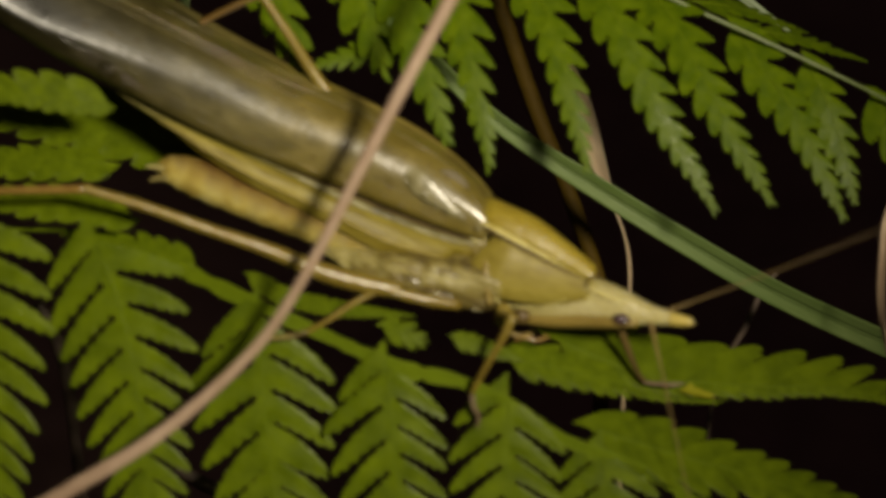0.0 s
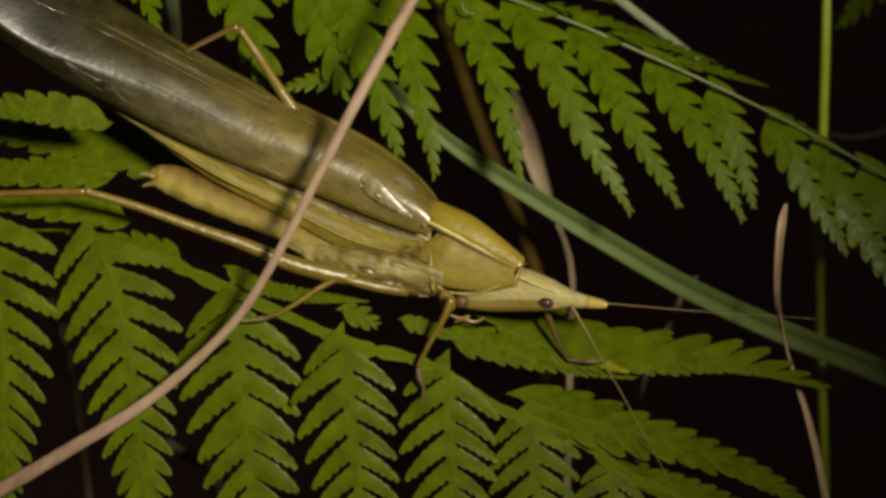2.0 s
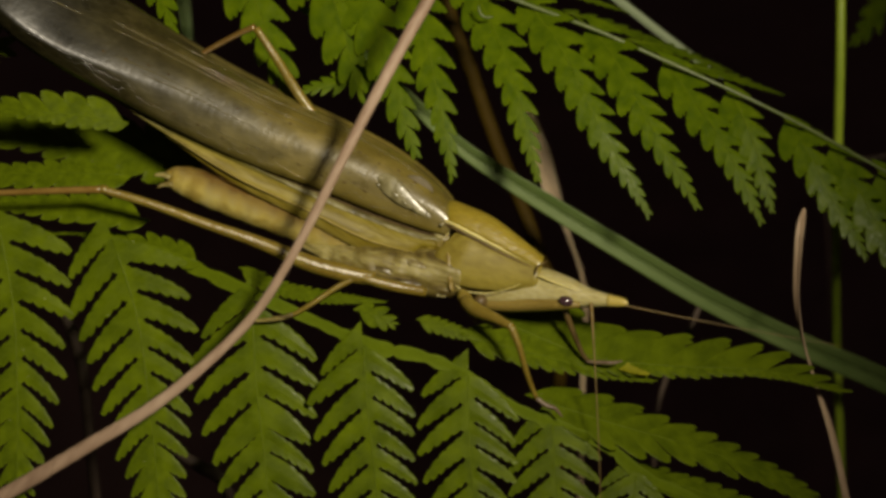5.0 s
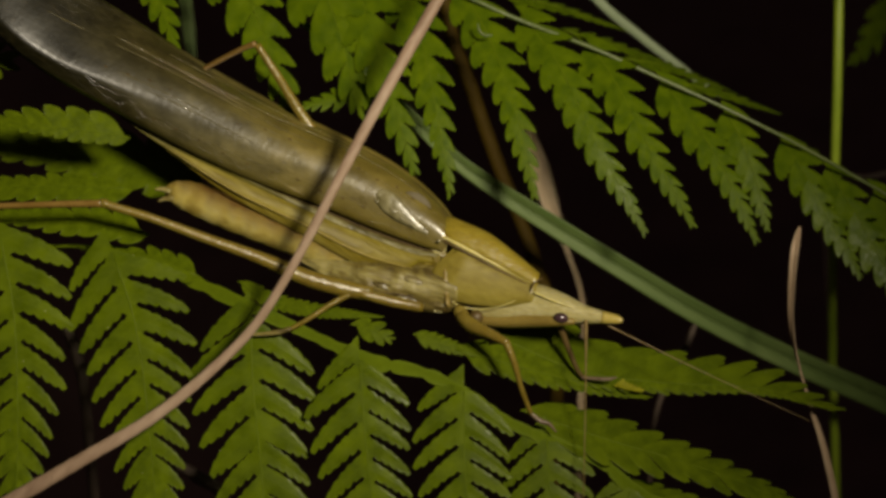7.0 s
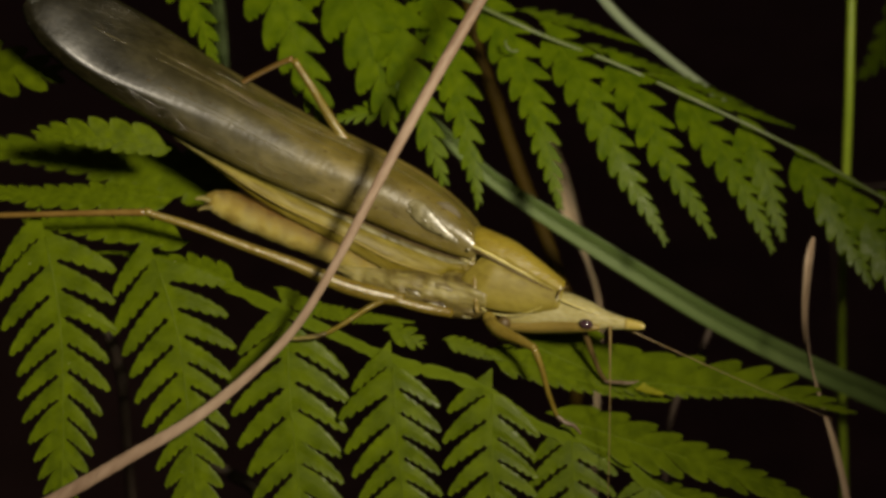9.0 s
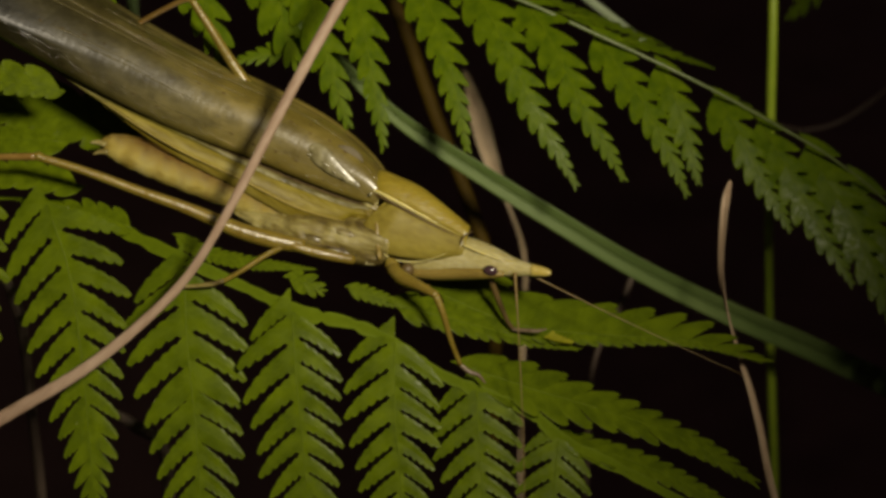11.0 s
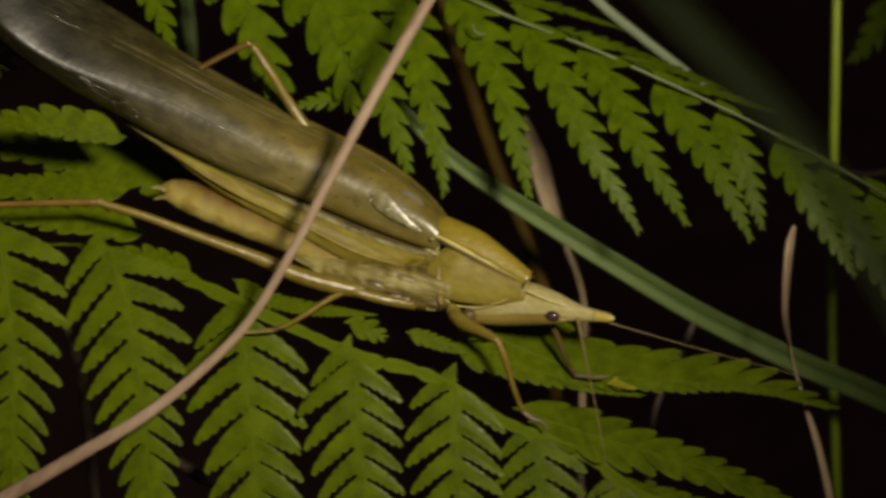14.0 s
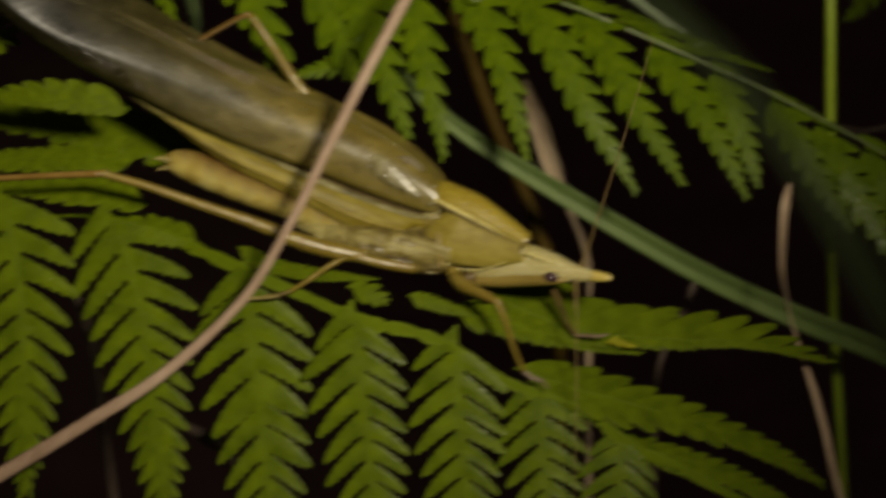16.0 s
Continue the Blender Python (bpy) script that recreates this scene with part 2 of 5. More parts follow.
M_EYE = mottled("eye plum", [(0.35, (0.021, 0.0084, 0.0108)), (0.65, (0.066, 0.036, 0.042))], 1500, 0.12, 0.8, 0.05, fine=9000)
M_ANTENNA = mottled("antenna amber", [(0.3, (0.112, 0.0675, 0.0112)), (0.7, (0.18, 0.12, 0.03))], 600, 0.4)


def wing_material():
    """Leathery forewing: olive, faint veins along its length, fine cross wrinkles, dark flecks, a broad satin gloss."""
    m, n, b = material("wing olive", 0.4, 0.9)
    co = n.nodes.new("ShaderNodeTexCoord")
    def mapped(sx, sy, sz):
        mp = n.nodes.new("ShaderNodeMapping")
        mp.vector_type = "TEXTURE"
        mp.inputs["Rotation"].default_value = (0, radians(28), 0)
        mp.inputs["Scale"].default_value = (sx, sy, sz)
        n.links.new(co.outputs["Object"], mp.inputs[0])
        return mp.outputs[0]
    def texture(kind, vector, **values):
        x = node(n, kind, **values)
        n.links.new(vector, x.inputs["Vector"])
        return x
    streak = texture("ShaderNodeTexNoise", mapped(5.0, 2.0, 1.0), Scale=800.0, Detail=5.0, Roughness=0.6).outputs[0]
    wrinkle = texture("ShaderNodeTexNoise", mapped(1.0, 1.5, 3.0), Scale=2300.0, Detail=3.0, Roughness=0.6).outputs[0]
    blot = texture("ShaderNodeTexNoise", mapped(1.6, 1.0, 1.0), Scale=300.0, Detail=5.0, Roughness=0.62).outputs[0]
    fleck = texture("ShaderNodeTexNoise", mapped(1.3, 1.0, 1.0), Scale=1700.0, Detail=2.0).outputs[0]
    cells = texture("ShaderNodeTexVoronoi", mapped(1.8, 1.0, 1.0), Scale=1300.0)
    cells.feature = "DISTANCE_TO_EDGE"
    base = ramp(n, math_node(n, "ADD", math_node(n, "MULTIPLY", blot, 0.72), math_node(n, "MULTIPLY", streak, 0.28)),
                [(0.34, (0.040, 0.034, 0.008)), (0.5, (0.066, 0.058, 0.015)), (0.66, (0.100, 0.088, 0.028))])
    # the outer third is painted darker, for the night seen through thin wing
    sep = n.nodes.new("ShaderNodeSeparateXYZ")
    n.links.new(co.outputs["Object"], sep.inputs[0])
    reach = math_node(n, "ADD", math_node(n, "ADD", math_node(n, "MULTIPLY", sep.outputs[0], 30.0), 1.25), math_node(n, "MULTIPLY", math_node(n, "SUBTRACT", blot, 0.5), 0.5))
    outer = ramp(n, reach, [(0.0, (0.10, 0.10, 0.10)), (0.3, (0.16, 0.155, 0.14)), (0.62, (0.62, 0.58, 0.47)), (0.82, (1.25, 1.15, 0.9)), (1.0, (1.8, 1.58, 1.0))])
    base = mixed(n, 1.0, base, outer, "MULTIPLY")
    spots = math_node(n, "MULTIPLY", math_node(n, "GREATER_THAN", fleck, 0.66), 0.4)
    base = mixed(n, spots, base, (0.03, 0.022, 0.008))
    net = math_node(n, "LESS_THAN", cells.outputs[0], 0.06)
    base = mixed(n, math_node(n, "MULTIPLY", net, 0.025), base, (0.22, 0.19, 0.08))
    n.links.new(base, b.inputs["Base Color"])
    n.links.new(math_node(n, "ADD", 0.17, math_node(n, "MULTIPLY", blot, 0.28)), b.inputs["Roughness"])
    hi = math_node(n, "ADD", math_node(n, "ADD", math_node(n, "MULTIPLY", streak, 0.5), math_node(n, "MULTIPLY", wrinkle, 0.6)), math_node(n, "MULTIPLY", net, 0.22))
    bump(n, b, hi, 0.42, 0.00011)
    b.inputs["Coat Weight"].default_value = 0.22
    b.inputs["Coat Roughness"].default_value = 0.34
    return m


def abdomen_material():
    """Cream sides that pass into a deep amber back with the wing's shadow put into it, darker ring seams and a fine
    fuzz.
    """
    m, n, b = material("abdomen cream and shaded amber", 0.5, 0.4)
    co = n.nodes.new("ShaderNodeTexCoord")
    sep = n.nodes.new("ShaderNodeSeparateXYZ")
    n.links.new(co.outputs["Object"], sep.inputs[0])
    blot = node(n, "ShaderNodeTexNoise", Scale=500.0, Detail=4.0)
    fuzz = node(n, "ShaderNodeTexNoise", Scale=7000.0, Detail=3.0)
    for x in (blot, fuzz):
        n.links.new(co.outputs["Object"], x.inputs["Vector"])
    cream = ramp(n, blot.outputs[0], [(0.3, (0.28, 0.205, 0.028)), (0.5, (0.42, 0.335, 0.075)), (0.7, (0.52, 0.45, 0.16))])
    lift = math_node(n, "ADD", math_node(n, "ADD", math_node(n, "MULTIPLY", sep.outputs[0], 0.36), math_node(n, "MULTIPLY", sep.outputs[2], 0.93)), math_node(n, "MULTIPLY", math_node(n, "SUBTRACT", blot.outputs[0], 0.5), 0.002))
    # amber towards the top, darkened as the wing's shadow
    back = ramp(n, math_node(n, "ADD", math_node(n, "MULTIPLY", lift, 300.0), 0.66), [(0.25, (0, 0, 0)), (0.75, (1, 1, 1))])
    seam = math_node(n, "POWER", math_node(n, "ABSOLUTE", math_node(n, "SINE", math_node(n, "MULTIPLY", math_node(n, "SUBTRACT", sep.outputs[0], math_node(n, "MULTIPLY", sep.outputs[2], 0.36)), 1050.0))), 14.0)
    base = mixed(n, back, cream, (0.115, 0.060, 0.004))
    base = mixed(n, math_node(n, "MULTIPLY", seam, 0.2), base, (0.2, 0.13, 0.02))
    n.links.new(base, b.inputs["Base Color"])
    bump(n, b, fuzz.outputs[0], 0.8, 0.0003)
    b.inputs["Subsurface Weight"].default_value = 0.25
    b.inputs["Subsurface Radius"].default_value = (0.6, 0.5, 0.15)
    b.inputs["Subsurface Scale"].default_value = 0.001
    return m


M_ABDOMEN = abdomen_material()
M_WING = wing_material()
M_WING_SIDE = mottled("wing side olive", [(0.36, (0.050, 0.041, 0.004)), (0.5, (0.095, 0.081, 0.012)), (0.62, (0.150, 0.132, 0.032))], 420, 0.48, 0.2, 0.35, (0.15, 0.7, 1), (0, -27, 0), 2600, 0.00015)
M_FLECK = mottled("wing fleck grey olive", [(0.40, (0.055, 0.045, 0.010)), (0.5, (0.115, 0.098, 0.028)), (0.60, (0.20, 0.182, 0.080))], 900, 0.38, 0.5, 0.5, (0.3, 0.8, 1), (0, -26, 0), 2600)
M_BAND = mottled("wing band yellow", [(0.36, (0.095, 0.070, 0.004)), (0.5, (0.168, 0.132, 0.010)), (0.64, (0.245, 0.205, 0.028))], 420, 0.4, 0.4, 0.35, (0.12, 0.8, 1), (0, -25, 0), 2600)
M_MARGIN = mottled("wing margin amber", [(0.36, (0.085, 0.058, 0.004)), (0.5, (0.15, 0.114, 0.011)), (0.64, (0.23, 0.185, 0.032))], 420, 0.35, 0.5, 0.4, (0.2, 0.8, 1), (0, -27, 0), 2600)
M_VEIN = mottled("wing vein", [(0.3, (0.06, 0.05, 0.015)), (0.7, (0.12, 0.10, 0.04))], 420, 0.16, 0.9, 0.8, fine=3000)
M_WING_EDGE = mottled("wing edge yellow", [(0.3, (0.19, 0.142, 0.018)), (0.7, (0.30, 0.24, 0.055))], 500, 0.4)
M_DRUM = mottled("drum membrane", [(0.3, (0.060, 0.048, 0.024)), (0.7, (0.125, 0.105, 0.062))], 900, 0.7, 0.12, 0.3, fine=900, deep=0.0003)
M_RIDGE_GLINT = mottled("wing base ridge and glints", [(0.35, (0.10, 0.085, 0.03)), (0.55, (0.19, 0.168, 0.08)), (0.7, (0.36, 0.34, 0.22))], 700, 0.31, 0.9, 0.22, fine=1300, deep=0.0003)

# ---- building helpers ----
WORLD_OF = {}
PARTS = {}


def thing(name, base, label, category, group="", kind=""):
    ob = new(name)
    ob.location = base
    WORLD_OF[ob] = Matrix.Translation(base)
    return tagged(ob, label, category, group, kind)


def part(name, bm, mat, parent, label="", pivot=None, smooth=True):
    """One mesh object under a thing or a part; bm is in world places. pivot: the pose that its own space takes."""
    m = WORLD_OF[parent] if pivot is None else pivot
    bm.transform(m.inverted())
    bmesh.ops.recalc_face_normals(bm, faces=bm.faces)
    me = bpy.data.meshes.new(name)
    bm.to_mesh(me)
    bm.free()
    for p in me.polygons:
        p.use_smooth = smooth
    for x in (mat if isinstance(mat, list) else [mat]):
        me.materials.append(x)
    ob = new(name, me)
    ob.parent = parent
    ob.matrix_basis = WORLD_OF[parent].inverted() @ m
    WORLD_OF[ob] = m
    return tagged(ob, label) if label else ob


def curve(points, steps):
    """A smooth line through the points (Catmull-Rom), each point a tuple of any length."""
    p = np.array(points, float)
    p = np.vstack([2 * p[0] - p[1], p, 2 * p[-1] - p[-2]])
    out = []
    for i in range(1, len(p) - 2):
        for k in range(steps):
            s = k / steps
            a, b, c, d = p[i - 1], p[i], p[i + 1], p[i + 2]
            out.append(0.5 * (2 * b + (c - a) * s + (2 * a - 5 * b + 4 * c - d) * s * s + (3 * b - a - 3 * c + d) * s ** 3))
    out.append(p[-2])
    return np.array(out)


def skin(bm, rings, closed=True, caps=True):
    """Faces between rings of points."""
    made = [[bm.verts.new(p) for p in r] for r in rings]
    k = len(made[0])
    for a, b in zip(made, made[1:]):
        for i in range(k if closed else k - 1):
            j = (i + 1) % k
            bm.faces.new((a[i], a[j], b[j], b[i]))
    if closed and caps:
        bm.faces.new(made[0])
        bm.faces.new(made[-1])
    return made


def tube(points, radii, steps=6, sides=8, flat=1.0, bm=None, rough=0.0, seed=0):
    """A tapered round rod through stand points (mm); flat: its depth against its width."""
    bm = bm or bmesh.new()
    rows = curve([(*p, r) for p, r in zip(points, radii)], steps)
    rnd = random.Random(seed)
    rings = []
    for i, row in enumerate(rows):
        c = at(row[:3])
        t = (at(rows[min(i + 1, len(rows) - 1)][:3]) - at(rows[max(i - 1, 0)][:3])).normalized()
        n = t.cross(AWAY)
        n = (n if n.length > 0.05 else t.cross(ACROSS)).normalized()
        b = t.cross(n).normalized()
        r = max(row[3], 0.01) * 0.001 * (1 + rough * rnd.uniform(-1, 1))
        rings.append([c + n * r * math.cos(a) + b * r * flat * math.sin(a) for a in (2 * math.pi * k / sides for k in range(sides))])
    skin(bm, rings)
    return bm


def loft(stations, steps=4, closed=True, bm=None):
    """stations: (centre in the stand, [(n, t), ...]): n across the axis, upwards in the stand's face, t towards the viewer, mm."""
    bm = bm or bmesh.new()
    k = len(stations[0][1])
    rows = curve([(*c, *[x for q in sec for x in q]) for c, sec in stations], steps)
    rings = []
    for i, row in enumerate(rows):
        d = rows[min(i + 1, len(rows) - 1)][:2] - rows[max(i - 1, 0)][:2]
        d = d / (np.hypot(*d) + 1e-9)
        nu, nv = (-d[1], d[0]) if d[0] > 0 else (d[1], -d[0])
        c = row[:3]
        rings.append([at((c[0] + nu * row[3 + 2 * j], c[1] + nv * row[3 + 2 * j], c[2] - row[4 + 2 * j])) for j in range(k)])
    skin(bm, rings, closed)
    return bm


def oval(a, b, sides=14, lift=0.0, keel=0.0):
    """A section: half height a, half depth b; keel: pinches the top."""
    out = []
    for k in range(sides):
        g = 2 * math.pi * k / sides
        s, c = math.sin(g), math.cos(g)
        out.append((a * c + lift, b * s * (1 - keel * max(c, 0) ** 2)))
    return out


def ball(c, ru, rv, rw, bm=None, turn=0.0, seg=16):
    bm = bm or bmesh.new()
    got = bmesh.ops.create_uvsphere(bm, u_segments=seg, v_segments=seg // 2 + 2, radius=1.0)
    rot = Matrix((ACROSS, UP, -AWAY)).transposed().to_4x4()
    m = Matrix.Translation(at(c)) @ rot @ pose(0, 0, 0, 0, 0, turn) @ Matrix.Diagonal((ru * 0.001, rv * 0.001, rw * 0.001, 1))
    bmesh.ops.transform(bm, matrix=m, verts=got["verts"])
    return bm


def root_of(p, lean=(0, 0)):
    """The stand point on the forest floor under p."""
    drop = at(p).z / UP.z * 1000
    return (p[0] + lean[0], p[1] - drop - lean[1] * AWAY.z / UP.z, p[2] + lean[1])


def tail(p, lean=(0, 0)):
    """Points that lead from p down to the forest floor."""
    r = root_of(p, lean)
    return [tuple(a + (b - a) * f for a, b in zip(p, r)) for f in (0.03, 0.12, 0.4, 0.7)] + [r]


# ---- forest floor ----
def ground():
    bm = bmesh.new()
    n = 44
    def reach(k):
        s = 2 * k / n - 1
        return math.copysign(abs(s) ** 3.0 * 400 + abs(s) * 1.2, s)
    rows = []
    for i in range(n + 1):
        rows.append([Vector((reach(i), reach(j), 0)) for j in range(n + 1)])
    for r in rows:
        for p in r:
            if p.length < 30:
                p.z = 0.02 * noise.noise(p * 3.0) - 0.015
    skin(bm, rows, closed=False)
    me = bpy.data.meshes.new("ground")
    bm.to_mesh(me)
    bm.free()
    me.materials.append(M_SOIL)
    for p in me.polygons:
        p.use_smooth = True
    tagged(new("ground", me), "dark bare forest soil in deep night shade", "ground", kind="structure")


ground()


# ---- ferns ----
def pinnule_mesh(kind, mat, teeth, depth, mirror, seed=0):
    """A leaflet of length 1 that grows from the branch (x = 0) and slants to its tip (+y); mirrored, it grows to -x.
    Its edge towards the branch's tip is toothed and turned up in a thin lip, the other edge is nearly smooth."""
    slant, hook, pitch, out_edge, in_edge = FORMS[kind]
    rnd = random.Random(seed)
    bm = bmesh.new()
    sg = -1 if mirror else 1
    step = 4
    n = teeth * step
    curl = rnd.uniform(-0.012, 0.012)
    bend = rnd.uniform(-0.04, 0.04)
    start = {"low": 0.16, "tooth": 0.25}.get(kind, 0.5)
    across = (-1, -0.9, -0.5, -0.06, 0, 0.06, 0.5, 0.86, 0.95, 1)
    rise = (-0.007, -0.001, 0.0, 0.0, 0.0, 0.0, 0.0, 0.0, 0.003, 0.011)
    grid = []
    deep = [rnd.uniform(0.55, 1.35) for _ in range(teeth + 1)]
    for k in range(n + 1):
        f = k / n
        x = f * math.sin(radians(slant))
        mid = f * math.cos(radians(slant)) + hook * x * x + bend * f * f
        hi = pitch * float(np.interp(f, [q[0] for q in out_edge], [q[1] for q in out_edge]))
        lo = pitch * float(np.interp(f, [q[0] for q in in_edge], [q[1] for q in in_edge]))
        # each tooth swells slowly and breaks off short
        saw = (0.0, 0.75, 1.0, 0.8)[k % step] if start < f < 0.97 else 0.5
        cut = depth * pitch * deep[k // step]
        hi = max(hi + cut * (saw - 0.6), 0)
        lo = max(lo + cut * 0.45 * (saw - 0.6), 0)
        lift = min(max((f - start) / 0.1, 0.0), 1.0)
        row = []
        for a, r in zip(across, rise):
            w = hi if a > 0 else lo
            lean = 0.15 * cut * saw * max(a, 0) ** 2
            row.append(Vector((sg * (x + lean), mid + a * w, r * lift * pitch * 2.0 + curl * abs(a) - 0.05 * f * f)))
        grid.append(row)
    vs = [[bm.verts.new(p) for p in row] for row in grid[:-1]]
    tip = bm.verts.new(grid[-1][4])
    for a, b in zip(vs, vs[1:]):
        for c in range(len(across) - 1):
            bm.faces.new((a[c], a[c + 1], b[c + 1], b[c]))
    for c in range(len(across) - 1):
        bm.faces.new((vs[-1][c], vs[-1][c + 1], tip))
    me = bpy.data.meshes.new("pinnule")
    bm.to_mesh(me)
    bm.free()
    for p in me.polygons:
        p.use_smooth = True
    me.materials.append(mat)
    return me


BLADES = {}
for mirror in (False, True):
    BLADES["low", mirror] = [pinnule_mesh("low", M_FERN, 6, 0.13, mirror, s) for s in range(10)]
    BLADES["fused", mirror] = [pinnule_mesh("fused", M_FERN, 6, 0.12, mirror, s + 80) for s in range(8)]
    BLADES["tooth", mirror] = [pinnule_mesh("tooth", M_FERN_UP, 5, 0.06, mirror, s + 120) for s in range(8)]
    BLADES["up", mirror] = [pinnule_mesh("up", M_FERN_UP, 5, 0.10, mirror, s + 20) for s in range(8)]
    BLADES["band", mirror] = [pinnule_mesh("band", M_FERN_BAND, 5, 0.12, mirror, s + 40) for s in range(8)]
    BLADES["lobe", mirror] = [pinnule_mesh("lobe", M_FERN, 5, 0.08, mirror, s + 100) for s in range(6)]
    BLADES["yellow", mirror] = [pinnule_mesh("low", M_YELLOWED, 6, 0.16, mirror, 60)]


def pinna(frond, line, left, right, facing=(0, 0, -1), kind="low", seed=0, stalk=0.08, first=0.03, end=0.985, shape=1.0, grow=0.12, tilt=1.2):
    """One side branch of a frond: an axis through the stand points of line, with leaflets on each side.
    left, right: the longest leaflet on each side of the axis, mm, seen from its base; facing: the way its upper face looks."""
    rnd = random.Random(seed)
    if kind == "up":
        left, right = left * 1.13, right * 1.13
    rows = curve(line, 12)
    lens = np.r_[0, np.cumsum(np.linalg.norm(np.diff(rows, axis=0), axis=1))]
    total = lens[-1]
    face = way(*facing).normalized()
    pitch = FORMS[kind][2]

    def reach(g, most):
        g = max(g, 0)
        return max(most * (1 - g ** (1.45 * shape)) ** 0.85 * min(1.0, 0.80 + g / grow * 0.2), 0.12 * most)

    def broad(g, most):
        """Leaflets keep their breadth further out than their length."""
        return most * (reach(g, most) / most) ** 0.55

    axis = part("pinna", tube(rows[::3].tolist() + [rows[-1].tolist()], np.linspace(stalk, 0.03, len(rows[::3]) + 1), 1, 6), M_WEB, frond)
    count = 0
    for side, most in ((1, left), (-1, right)):
        # the two sides alternate; a large first lobe of the shaded side stands on the rachis itself
        g = first + ((-0.76 if kind == "low" else 0.5) * pitch * most / total if side < 0 else 0)
        while g < end and count < 90:
            count += 1
            size = reach(g, most)
            c = np.array([np.interp(g * total, lens, rows[:, j]) for j in range(3)])
            if g < 0:
                c = rows[0] + (rows[1] - rows[0]) / lens[1] * g * total
            k = min(max(int(np.searchsorted(lens, g * total)), 1), len(rows) - 2)
            t = (at(rows[k + 1]) - at(rows[k - 1])).normalized()
            nrm = (face - t * face.dot(t)).normalized()
            out = nrm.cross(t) * side
            e = radians(rnd.uniform(-tilt, tilt))
            x = out * math.cos(e) + nrm * math.sin(e)
            grown = size * rnd.uniform(0.92, 1.08) * 0.001
            # the mirrored leaflet grows to -x, so that both kinds keep their upper face to the light
            m = Matrix(((x if side > 0 else -x) * grown, t * broad(g, most) * 0.001 * rnd.uniform(0.98, 1.05), nrm * grown)).transposed().to_4x4()
            m.translation = at(c) + nrm * 0.00002 * rnd.uniform(-1, 1)
            # leaflets run together towards the end of a branch
            cut = "fused" if kind == "low" and (g + rnd.uniform(-0.12, 0.12) > 0.62 or g > 0.15 and rnd.random() < 0.12) else kind
            # the upper frond's branches are cut deeper on one side
            cut = "tooth" if kind == "up" and side > 0 and g < 0.8 else cut
            ob = new("pinnule", rnd.choice(BLADES[cut, side < 0]))
            ob.parent = axis
            ob.matrix_basis = WORLD_OF[axis].inverted() @ m
            g += max(pitch * broad(g + 0.5 * pitch * size / total, most), 0.25) / total
    return axis


